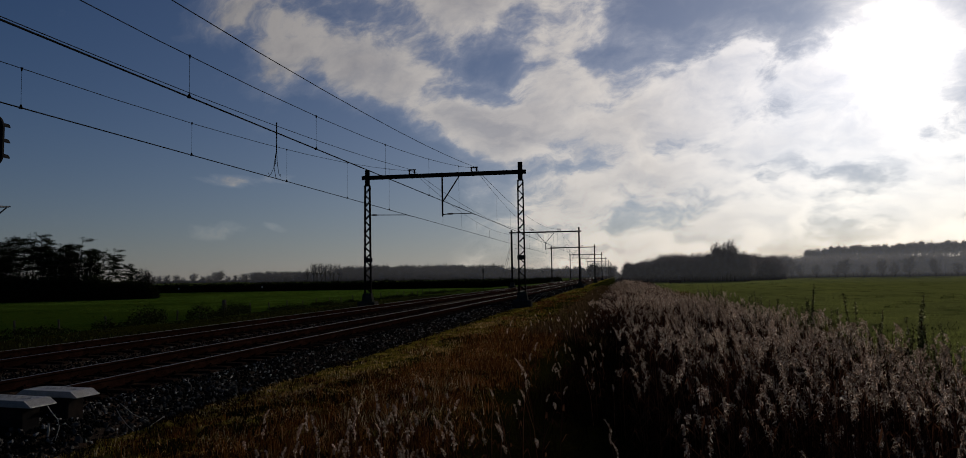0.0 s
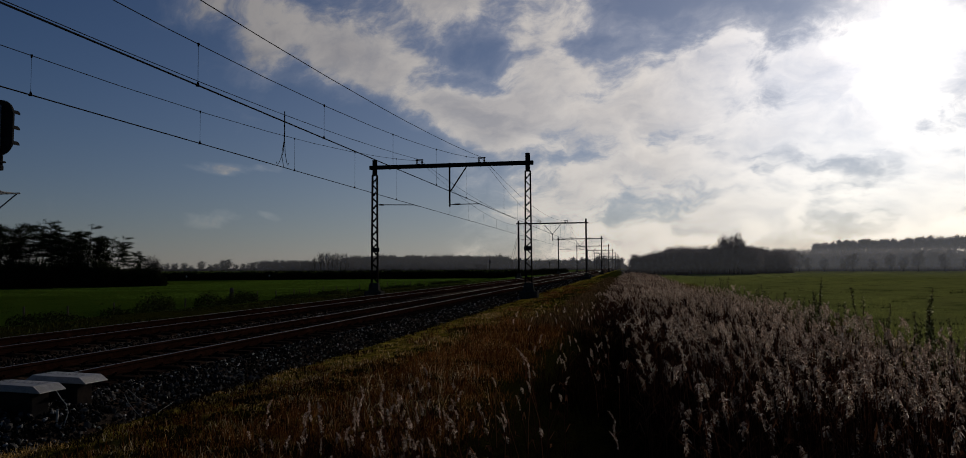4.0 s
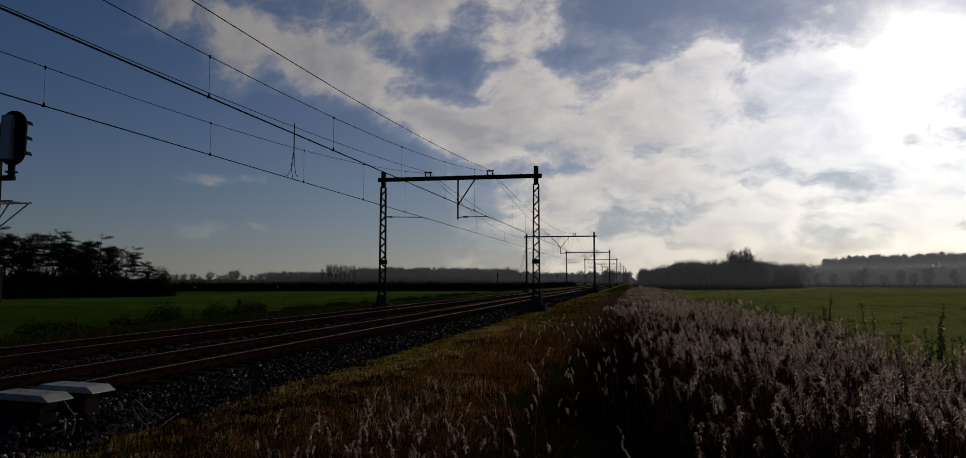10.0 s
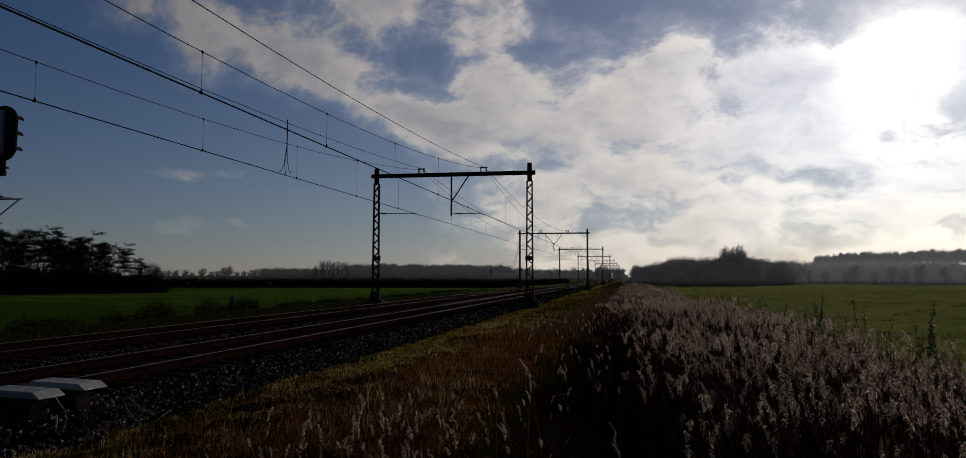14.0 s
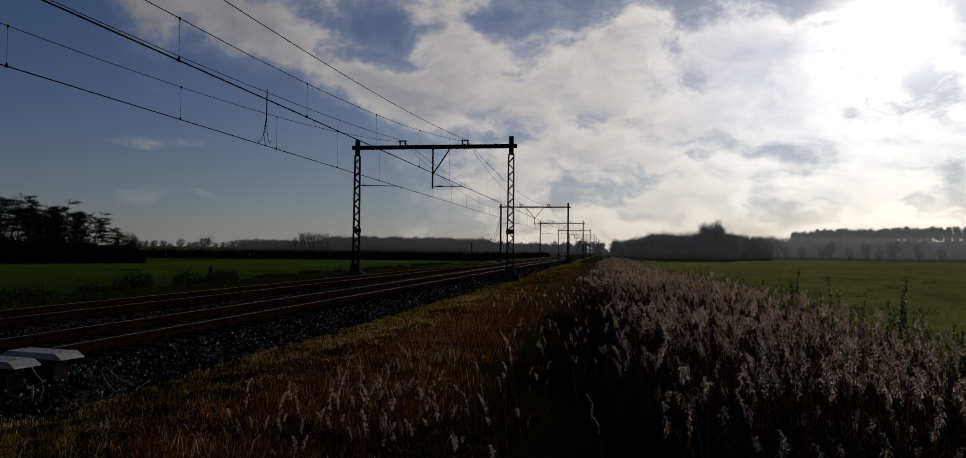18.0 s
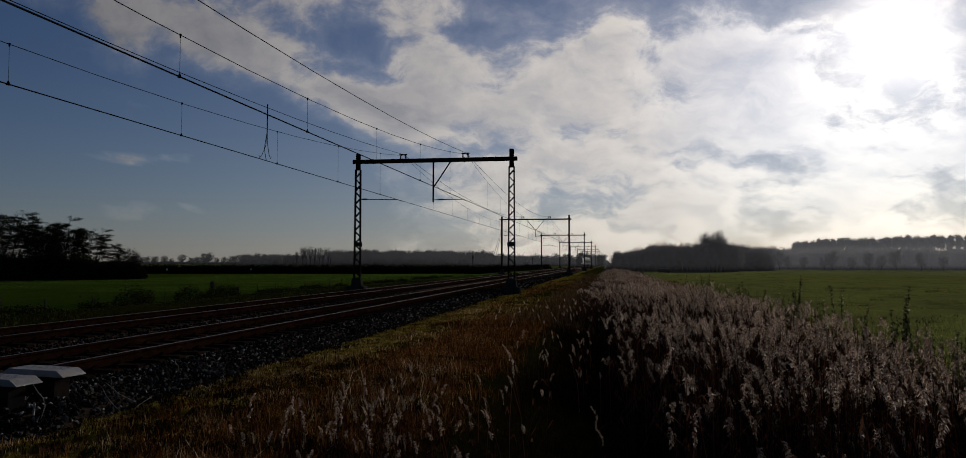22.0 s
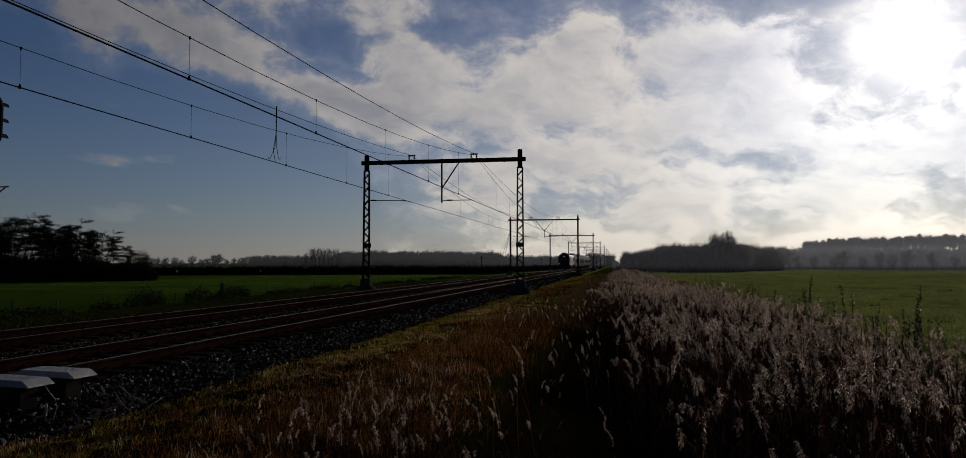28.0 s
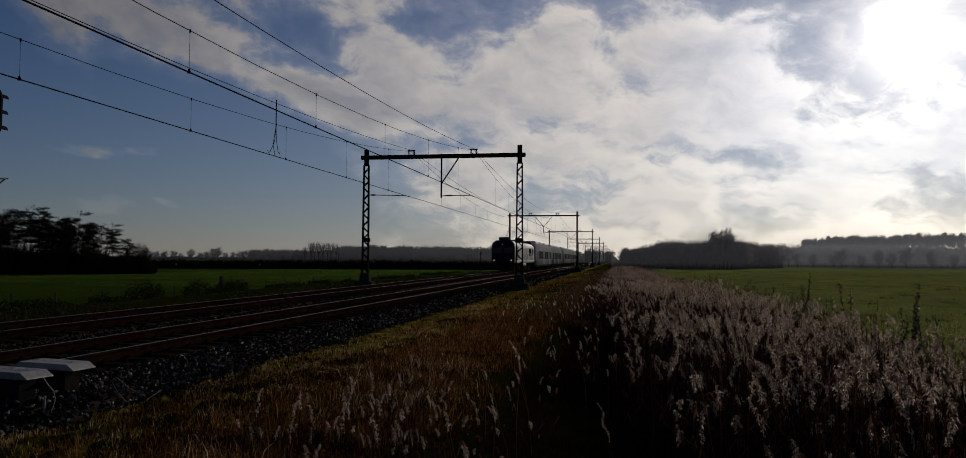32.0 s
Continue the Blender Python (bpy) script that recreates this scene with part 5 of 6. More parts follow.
def tree_shapes(rng, kind, h, twig=0.02):
    """Wood (trunk with limbs) as a Shape, and crown pieces as arrays."""
    wood, crown = Shape(), []

    def spray(c, n, size, flat=1.0, length=0.5, width=0.06, up=0.2):
        """Needles or twigs in a loose tuft round c."""
        off = rng.normal(0, 1, (n, 3)) * size * np.array([1, 1, flat])
        d = rng.normal(0, 1, (n, 3)) + np.array([0, 0, up])
        d = d / np.linalg.norm(d, axis=1)[:, None] * (length * rng.uniform(0.5, 1.3, n))[:, None]
        s = np.cross(d, rng.normal(0, 1, (n, 3)))
        s = s / np.linalg.norm(s, axis=1)[:, None] * (width * rng.uniform(0.5, 1.3, n))[:, None]
        b = np.asarray(c) + off
        v = np.stack([b - s, b + s, b + d], 1).reshape(-1, 3)
        crown.append((v, np.arange(n * 3).reshape(-1, 3)))

    if kind == "pine":
        # the wind has bent stem and limbs to one side
        pts, rad = limb(rng, (0, 0, -0.3), (rng.normal(0.12, 0.06), rng.normal(0, 0.06), 1), h * 0.97, 0.16, 8, 0.07)
        wood.tube(pts, rad, 7)
        for k in range(19):
            u = rng.uniform(0.58, 0.98) if k > 3 else rng.uniform(0.44, 0.58)
            i = min(int(u * 8), 7)
            p = pts[i] + (pts[i + 1] - pts[i]) * (u * 8 - i)
            a = rng.uniform(0, 2 * np.pi)
            ln = h * rng.uniform(0.16, 0.34) * (1.15 - 0.65 * u)
            q, r = limb(rng, p, (np.cos(a) + 0.55, np.sin(a), rng.uniform(-0.05, 0.5)), ln, 0.05, 4, 0.22)
            wood.tube(q, r, 4)
            for c in q[2:]:
                if rng.random() < 0.8:
                    spray(c, 48, 0.36, 0.25, 0.26, 0.06, 0.3)
        spray(pts[-1], 40, 0.3, 0.7, 0.25, 0.05, 0.4)
    elif kind == "conifer":
        pts, rad = limb(rng, (0, 0, -0.3), (0, 0, 1), h, 0.14, 8, 0.02)
        wood.tube(pts, rad, 6)
        for k in range(46):
            u = 0.12 + 0.86 * k / 46
            a = k * 2.4
            ln = h * 0.24 * (1.05 - u) + 0.25
            q, r = limb(rng, (pts[0] + (pts[-1] - pts[0]) * u), (np.cos(a), np.sin(a), 0.35), ln, 0.04, 3, 0.12)
            wood.tube(q, r, 4)
            for c in q[1:]:
                spray(c, 22, 0.22, 0.6, 0.3, 0.05, 0.5)
    elif kind == "fan":
        # a short stem and many steep limbs that end in a domed crown
        pts, rad = limb(rng, (0, 0, -0.3), (0, 0, 1), h * 0.36, 0.24, 3, 0.04)
        wood.tube(pts, [0.24, 0.21, 0.19, 0.16], 6)
        for k in range(24):
            a, r = rng.uniform(0, 2 * np.pi), h * 0.21 * rng.random() ** 0.6
            end = np.array([np.cos(a) * r, np.sin(a) * r, h * (1.0 - 5.0 * (r / h) ** 2) * rng.uniform(0.86, 1.0)])
            p = pts[2] + (pts[3] - pts[2]) * rng.random()
            q = [p + (end - p) * u + np.array([np.cos(a), np.sin(a), 0]) * h * 0.05 * u * (1 - u) + rng.normal(0, 0.006 * h, 3) for u in (0, 0.35, 0.6, 0.8, 1.0)]
            wood.tube(q, [0.11, 0.08, 0.06, 0.04, 0.015], 4)
            for c in q[2:]:
                spray(c, 15, 0.24, 1.5, 0.9, twig, 1.7)
    elif kind in ("poplar", "belt"):
        low = 0.22 if kind == "poplar" else 0.66
        pts, rad = limb(rng, (0, 0, -0.3), (0, 0, 1), h, 0.2, 8, 0.03)
        wood.tube(pts, rad, 6)
        for k in range(30):
            u = rng.uniform(low, 0.95)
            a = rng.uniform(0, 2 * np.pi)
            p = pts[0] + (pts[-1] - pts[0]) * u
            q, r = limb(rng, p, (np.cos(a) * 0.4, np.sin(a) * 0.4, 1), h * 0.26 * (1.15 - 0.6 * u), 0.05, 4, 0.12)
            wood.tube(q, r, 3)
            for c in q[1:]:
                spray(c, 11, 0.2, 1.4, 0.9, twig * 0.8, 1.8)
    else:
        pts, rad = limb(rng, (0, 0, -0.3), (rng.normal(0, 0.05), rng.normal(0, 0.05), 1), h * 0.6, 0.17, 5, 0.08)
        wood.tube(pts, rad, 6)
        for k in range(34):
            # limbs reach out into a round crown
            d = rng.normal(0, 1, 3)
            d = d / np.linalg.norm(d) * rng.uniform(0.55, 1.0) ** 0.6
            end = np.array([d[0] * h * 0.32, d[1] * h * 0.32, h * (0.60 + 0.37 * d[2])])
            z = np.clip(end[2] - h * rng.uniform(0.12, 0.3), h * 0.22, h * 0.58)
            p = pts[0] + (pts[-1] - pts[0]) * (z / (h * 0.6))
            q = [p + (end - p) * u + rng.normal(0, 0.02 * h, 3) * (0 < u < 1) + np.array([0, 0, -0.05 * h * u * (1 - u)]) for u in (0, 0.3, 0.55, 0.8, 1.0)]
            wood.tube(q, [0.07, 0.05, 0.035, 0.02, 0.008], 4)
            for c in q[2:]:
                spray(c, 22, 0.42, 0.9, 0.7, twig, 0.35)
    return wood, join(crown)


def tree_kit(seed, kind, h, crown_material, count, twig=0.02):
    """Tree models as pairs of meshes."""
    rng = np.random.default_rng(seed)
    kit = []
    for _ in range(count):
        w, c = tree_shapes(rng, kind, h * rng.uniform(0.92, 1.08), twig)
        kit.append((w.mesh("trunk", BARK, True), array_mesh("crown", *c, crown_material)))
    return kit


def plant_tree(kit, k, az, dist, size, label, group, name="tree", turn=180, wide=1.0):
    x, y = dist * math.sin(radians(az)), dist * math.cos(radians(az))
    t = thing(name, (x, y, -1.0), label, "tree", group)
    t.matrix_basis = pose(x, y, float(ground_z(x, y)), 0, 0, random.uniform(-turn, turn)) @ Matrix.Diagonal((size * wide * random.uniform(0.9, 1.1), size * wide * random.uniform(0.9, 1.1), size, 1))
    part("trunk", kit[k % len(kit)][0], None, t)
    part("crown", kit[k % len(kit)][1], None, t)
    return t


def shrubbery(name, pts, material, label, leaf=0.16, category="shrubs", seed=4, density=60):
    """A run of shrubs: leaf tufts over lumpy mounds. pts: rows of x, y, width, height."""
    rng = np.random.default_rng(seed)
    parts = []
    for x, y, w, h in pts:
        n = int(density * w * h)
        a, u = rng.uniform(0, 2 * np.pi, n), rng.random(n) ** 0.5
        z = h * rng.random(n) ** 0.8 * np.sqrt(np.clip(1 - (u * 0.92) ** 2, 0.05, 1)) * rng.uniform(0.6, 1.08, n)
        c = np.stack([x + np.cos(a) * u * w / 2, y + np.sin(a) * u * w / 2, float(ground_z(x, y)) + z], -1)
        d = rng.normal(0, 1, (n, 3)) + (0, 0, 0.4)
        d = d / np.linalg.norm(d, axis=1)[:, None] * leaf * rng.uniform(0.6, 1.5, n)[:, None]
        s = np.cross(d, rng.normal(0, 1, (n, 3)))
        s = s / np.linalg.norm(s, axis=1)[:, None] * leaf * rng.uniform(0.25, 0.6, n)[:, None]
        parts.append((np.stack([c - s, c + s, c + d], 1).reshape(-1, 3), np.arange(n * 3).reshape(-1, 3)))
    tagged(new(name, array_mesh(name, *join(parts), material)), label, category, kind="stuff")


def far_wood(name, seed, kind, material, rows, label, trees=6):
    """A distant wood in one mesh. rows: azimuth from, to, distance from, to, count, height."""
    rng = np.random.default_rng(seed)
    kit = []
    for _ in range(trees):
        w, c = tree_shapes(rng, kind, 10.0, 0.05)
        wv, wt = np.array([tuple(p) for p in w.v]), []
        for f in w.f:
            wt.extend((f[0], f[i], f[i + 1]) for i in range(1, len(f) - 1))
        kit.append(join([(wv, np.array(wt)), c]))
    parts = []
    for a0, a1, d0, d1, n, h in rows:
        for i in range(n):
            az, d = radians(a0 + (a1 - a0) * (i + rng.uniform(0, 1)) / n), rng.uniform(d0, d1)
            v, t = kit[rng.integers(0, trees)]
            s = h / 10.0 * (rng.uniform(0.94, 1.06) if kind == "belt" else rng.uniform(0.82, 1.12))
            r = rng.uniform(0, 2 * np.pi)
            m = np.array([[np.cos(r), -np.sin(r), 0], [np.sin(r), np.cos(r), 0], [0, 0, 1]]) * s
            parts.append((v @ m.T + np.array([d * math.sin(az), d * math.cos(az), -1.0]), t))
    tagged(new(name, array_mesh(name, *join(parts), material)), label, "woodland", kind="stuff")


def make_trees():
    rng = np.random.default_rng(8)
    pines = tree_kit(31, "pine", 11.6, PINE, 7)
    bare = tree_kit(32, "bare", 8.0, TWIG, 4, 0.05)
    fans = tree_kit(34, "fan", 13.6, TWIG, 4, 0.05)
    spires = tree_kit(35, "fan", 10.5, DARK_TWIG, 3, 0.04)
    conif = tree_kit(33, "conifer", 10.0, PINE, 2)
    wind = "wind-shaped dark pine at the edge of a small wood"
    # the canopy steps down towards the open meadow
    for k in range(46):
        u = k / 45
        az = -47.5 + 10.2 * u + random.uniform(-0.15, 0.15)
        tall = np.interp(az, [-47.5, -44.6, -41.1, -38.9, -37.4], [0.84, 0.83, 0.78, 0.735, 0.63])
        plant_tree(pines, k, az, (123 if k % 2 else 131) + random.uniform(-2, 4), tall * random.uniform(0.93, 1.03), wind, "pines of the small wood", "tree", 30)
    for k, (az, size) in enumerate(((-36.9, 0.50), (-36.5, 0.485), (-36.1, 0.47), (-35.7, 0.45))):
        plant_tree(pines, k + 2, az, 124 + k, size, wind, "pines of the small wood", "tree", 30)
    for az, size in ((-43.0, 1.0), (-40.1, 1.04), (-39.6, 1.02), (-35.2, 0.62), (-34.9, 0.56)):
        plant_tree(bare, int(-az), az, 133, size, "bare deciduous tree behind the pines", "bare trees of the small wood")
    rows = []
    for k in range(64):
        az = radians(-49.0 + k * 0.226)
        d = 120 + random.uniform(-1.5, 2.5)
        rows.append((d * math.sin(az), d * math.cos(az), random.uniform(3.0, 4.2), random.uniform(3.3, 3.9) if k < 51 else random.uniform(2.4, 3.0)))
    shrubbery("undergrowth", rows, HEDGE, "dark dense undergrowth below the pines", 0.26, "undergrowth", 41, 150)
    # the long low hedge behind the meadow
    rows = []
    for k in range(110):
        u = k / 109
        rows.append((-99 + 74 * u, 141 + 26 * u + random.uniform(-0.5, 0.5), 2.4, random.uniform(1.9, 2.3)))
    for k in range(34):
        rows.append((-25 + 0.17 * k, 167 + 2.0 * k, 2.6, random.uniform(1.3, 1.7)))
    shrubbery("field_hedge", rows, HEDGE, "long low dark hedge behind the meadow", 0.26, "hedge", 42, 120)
    # single trees along a distant road
    for k, (az, s) in enumerate(((-34.4, 0.62), (-34.0, 0.6), (-33.5, 0.72), (-32.9, 0.68), (-32.4, 0.5), (-31.7, 0.75), (-31.1, 0.6), (-30.7, 0.62), (-30.2, 0.95), (-29.95, 0.9), (-29.4, 0.6), (-28.9, 0.62), (-28.4, 0.72), (-28.1, 0.7), (-27.5, 0.6))):
        plant_tree(bare, k, az, 820, s * 1.7, "bare round tree in a distant roadside row", "distant roadside trees", wide=1.35)
    for k in range(9):
        plant_tree(fans, k, -23.7 + k * 0.31 + random.uniform(-0.06, 0.06), 560 + random.uniform(-8, 8), random.uniform(0.95, 1.06) * (0.8 if k in (0, 8) else 1.0), "tall bare fan-shaped tree in a distant group", "distant group of tall trees")
    far_wood("distant_wood", 51, "bare", TWIG, [(-27.8, -20.5, 640, 760, 90, 9.5), (-21.5, -9.0, 560, 640, 190, 11.5), (-9.5, -0.4, 560, 640, 120, 9.0), (-20.0, -12.0, 600, 620, 60, 12.5)], "low bare woodland on the horizon")
    rows = [(620 * math.sin(radians(a)), 620 * math.cos(radians(a)), 9.0, random.uniform(4.5, 6.0)) for a in np.arange(-27.5, -0.4, 0.5)]
    shrubbery("distant_underwood", rows, TWIG, "brown undergrowth of the distant woodland", 0.9, "undergrowth", 44, 18)
    rows = [(830 * math.sin(radians(a)), 830 * math.cos(radians(a)), 14.0, random.uniform(2.5, 4.0)) for a in np.arange(-36, -27, 0.8)]
    shrubbery("roadside_hedge", rows, TWIG, "low hedge along the distant road", 0.9, "hedge", 49, 18)
    for az, d, size in ((-2.35, 430, 1.1), (-2.0, 436, 1.2), (-1.75, 445, 0.95)):
        plant_tree(bare, int(d), az, d, size, "bare tree beside the railway line", "trees by the line")
    # the wood beside the meadow, by the line
    far_wood("meadow_wood", 52, "bare", DARK_TWIG, [(0.35, 1.5, 222, 234, 30, 5.6), (1.4, 3.0, 222, 245, 40, 6.6), (3.0, 9.2, 222, 250, 150, 7.8), (3.0, 9.5, 250, 300, 80, 8.4), (8.4, 11.6, 256, 300, 46, 8.0)], "dense bare wood at the far end of the meadow")
    rows = []
    for k in range(60):
        az, d = radians(0.4 + k * 0.18), random.uniform(256, 264)
        rows.append((d * math.sin(az), d * math.cos(az), random.uniform(5, 7), random.uniform(2.5, 3.8)))
    shrubbery("meadow_underwood", rows, DARK_TWIG, "dull brown undergrowth inside the wood", 0.5, "undergrowth", 45, 22)
    for az, s in ((6.75, 0.92), (7.0, 1.06), (7.3, 0.98), (7.6, 1.04), (7.85, 1.12), (8.15, 0.98)):
        plant_tree(spires, int(az * 10), az, 228, s, "tall bushy bare tree standing out of the wood", "tall trees of the wood")
    plant_tree(conif, 1, 4.0, 236, 0.78, "dark conifer standing out of the wood", "conifers of the wood", "conifer")
    plant_tree(conif, 0, 4.6, 236, 0.8, "dark conifer standing out of the wood", "conifers of the wood", "conifer")
    # paler woods further off, the haze before them put into the twig colour
    far_wood("pale_wood", 53, "bare", HAZY_TWIG, [(8.2, 24.0, 330, 360, 150, 9.0), (8.0, 26.0, 370, 420, 150, 10.0), (24.0, 40.0, 330, 420, 80, 10.0)], "pale hazy bare woodland beyond the meadow")
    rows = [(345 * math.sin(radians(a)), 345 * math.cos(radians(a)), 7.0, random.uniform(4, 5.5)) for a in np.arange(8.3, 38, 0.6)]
    shrubbery("pale_underwood", rows, HAZY_TWIG, "hazy pale brown undergrowth of the woodland", 0.6, "undergrowth", 46, 26)
    far_wood("poplar_belt", 54, "belt", HAZY_TWIG, [(12.9, 14.6, 430, 434, 14, 12.4), (14.4, 19.0, 431, 435, 46, 13.6), (18.5, 40.0, 433, 440, 190, 14.6)], "belt of tall bare poplars behind the woodland")
    for k, az in enumerate((10.8, 12.0, 12.6, 13.6, 14.9, 15.4, 16.6, 17.7, 18.4, 19.3, 20.8, 22.0)):
        plant_tree(bare, k, az, 293 + random.uniform(-3, 3), random.uniform(0.6, 0.95), "slender bare tree at the edge of the meadow", "meadow edge trees")
    # shrubs along the fence beyond the track
    rows = []
    for k in range(46):
        y = 20 + 2.2 * k + random.uniform(-1, 1)
        big = 1.0 if k in (8, 9, 10, 13, 14) else 0.55
        rows.append((-26.5 + random.uniform(-1.6, 1.6), y, random.uniform(1.2, 2.6) * (0.6 + big * 0.5), random.uniform(0.35, 0.6) + 0.65 * (big > 0.9)))
    shrubbery("bramble_scrub", rows, SHRUB, "low bramble scrub along the meadow fence", 0.09, "scrub", 47, 420)
    rows = [(random.uniform(-0.5, 4.5), y, random.uniform(2, 3.5), random.uniform(1.2, 2.0)) for y in np.arange(120, 260, 3.0)]
    shrubbery("line_scrub", rows, TWIG, "bare brown scrub beside the railway", 0.4, "scrub", 48, 30)


# ---- train ----
def wheel_set(parent, y, name="wheel"):
    for x in (-0.75, 0.75):
        s = Shape().disc((x, y, 0.5), 0.5, 0, 0.12, 18)
        s.disc((x * 0.93, y, 0.5), 0.53, 0, 0.03, 18)
        part(name, s, UNDER, parent)


def bogie(car, y, axles, length):
    b = part("bogie", Shape().box(-1.02, -0.88, y - length / 2, y + length / 2, 0.42, 0.82, 0.05).box(0.88, 1.02, y - length / 2, y + length / 2, 0.42, 0.82, 0.05).box(-0.9, 0.9, y - 0.3, y + 0.3, 0.45, 0.75, 0.04), UNDER, car, "dark bogie frame")
    n = axles
    for k in range(n):
        yy = y - length * 0.36 + k * length * 0.72 / (n - 1)
        wheel_set(b, yy)
        s = Shape()
        for x in (-1.06, 1.06):
            s.box(x - 0.07, x + 0.07, yy - 0.16, yy + 0.16, 0.36, 0.64, 0.03)
            s.tube([(x, yy + 0.3, 0.55), (x, yy + 0.3, 0.95)], 0.09, 8)
        part("axle_box", s, UNDER, b)


def section(hw, floor, shoulder, roof, n=9):
    """Cross-section of a car body, from the floor up over the roof, as x and z."""
    pts = [(-hw, floor), (-hw, shoulder)]
    for k in range(1, n):
        a = math.pi * (1 - k / n)
        pts.append((hw * math.copysign(abs(math.cos(a)) ** 0.75, math.cos(a)), shoulder + (roof - shoulder) * math.sin(a) ** 0.85))
    return pts + [(hw, shoulder), (hw, floor)]


def make_locomotive():
    """Six-axle diesel locomotive, front at y = 0, body behind it."""
    L = 21.3
    t = thing("locomotive", (TRACKS[1], 84, 0), "dark-fronted diesel locomotive with pale grey sides", "locomotive")
    frame_ = Shape().box(-1.3, 1.3, 0.6, L - 0.6, 1.02, 1.32, 0.04)
    part("underframe", frame_, UNDER, t)
    # hood and cabs
    rings = []
    for y, hw, sh, rf, fl in ((0.55, 1.24, 2.75, 3.35, 1.05), (0.75, 1.32, 2.9, 3.62, 1.05), (1.3, 1.33, 2.95, 3.68, 1.05), (L - 1.3, 1.33, 2.95, 3.68, 1.05), (L - 0.75, 1.32, 2.9, 3.62, 1.05), (L - 0.55, 1.24, 2.75, 3.35, 1.05)):
        rings.append([(x, y, z) for x, z in section(hw, fl, sh, rf)])
    part("body", Shape().loft(rings), LOCO_GREY, t, "pale grey body side")
    for y0, y1, lab in ((0.28, 0.62, "dark front end"), (L - 0.62, L - 0.28, "dark rear end")):
        near, far = (y0, y1) if y0 < 5 else (y1, y0)
        r = [[(x, near, z) for x, z in section(1.22, 0.72, 2.7, 3.25)], [(x, (near + far) / 2, z) for x, z in section(1.33, 0.72, 2.95, 3.6)], [(x, far, z) for x, z in section(1.345, 0.72, 2.97, 3.70)]]
        face = part("front", Shape().loft(r), LOCO_DARK, t, lab)
        d = -1 if y0 < 5 else 1
        for x in (-0.62, 0.62):
            w = Shape().loft([[(x - 0.48, near + d * 0.012, 2.15), (x + 0.48, near + d * 0.012, 2.15), (x + 0.46, near + d * 0.004, 2.8), (x - 0.46, near + d * 0.004, 2.8)], [(x - 0.48, near - d * 0.02, 2.15), (x + 0.48, near - d * 0.02, 2.15), (x + 0.46, near - d * 0.02, 2.8), (x - 0.46, near - d * 0.02, 2.8)]])
            part("windscreen", w, PANE, face, "dark windscreen")
        for x, z, rr in ((-1.02, 1.33, 0.05), (1.02, 1.33, 0.05), (0.0, 3.12, 0.04)):
            part("lamp_bezel", Shape().disc((x, near + d * 0.02, z), rr + 0.05, 1, 0.05, 14), UNDER, face)
            part("headlight", Shape().disc((x, near + d * 0.04, z), rr, 1, 0.04, 14), HEADLIGHT if d < 0 else PANE, face, "lit headlight" if d < 0 else "unlit lamp")
        for x in (-0.87, 0.87):
            s = Shape().tube([(x, near, 1.05), (x, near + d * 0.5, 1.05)], 0.1, 8).disc((x, near + d * 0.52, 1.05), 0.24, 1, 0.06, 16)
            part("buffer", s, UNDER, face)
        part("coupling", Shape().box(-0.14, 0.14, near, near + d * 0.4, 0.9, 1.15, 0.03), UNDER, face)
        part("plough", Shape().loft([[(-1.25, near + d * 0.1, 0.2), (1.25, near + d * 0.1, 0.2), (1.25, near + d * 0.02, 0.75), (-1.25, near + d * 0.02, 0.75)], [(-1.25, near - d * 0.2, 0.2), (1.25, near - d * 0.2, 0.2), (1.25, near - d * 0.2, 0.75), (-1.25, near - d * 0.2, 0.75)]]), LOCO_DARK, face)
    # roof: cooling box over the cab, exhaust, fans
    part("roof_box", Shape().box(-0.55, 0.55, 0.75, 2.1, 3.6, 4.02, 0.09), LOCO_DARK, t, "dark box on the cab roof")
    part("exhaust", Shape().box(-0.4, 0.4, 9.2, 10.3, 3.62, 3.92, 0.06), LOCO_DARK, t)
    for y in (13.2, 15.0, 16.8):
        part("fan_housing", Shape().disc((0, y, 3.75), 0.72, 2, 0.28, 20), LOCO_DARK, t)
    part("roof_rim", Shape().box(-1.0, 1.0, 18.2, 19.6, 3.55, 3.95, 0.1), LOCO_DARK, t)
    for d in (-1, 1):
        x = d * 1.335
        for y0, y1, z0, z1, nm, m in ((2.0, 2.65, 2.1, 2.85, "cab_window", PANE), (3.0, 3.6, 1.25, 3.0, "cab_door", LOCO_DARK), (L - 2.65, L - 2.0, 2.1, 2.85, "cab_window", PANE), (L - 3.6, L - 3.0, 1.25, 3.0, "cab_door", LOCO_DARK), (14.4, 16.9, 1.9, 2.9, "radiator_grille", LOCO_DARK)):
            part(nm, Shape().box(x - 0.02, x + 0.02, y0, y1, z0, z1, 0.008), m, t)
        for k in range(9):
            y = 4.3 + k * 1.05
            part("side_panel", Shape().box(*sorted((x - d * 0.006, x + d * 0.012)), y, y + 0.95, 1.5, 2.75, 0.004), LOCO_GREY, t)
        rail = Shape()
        for y in np.arange(3.9, L - 3.5, 1.5):
            rail.tube([(d * 1.36, y, 1.3), (d * 1.36, y, 2.2)], 0.018, 5)
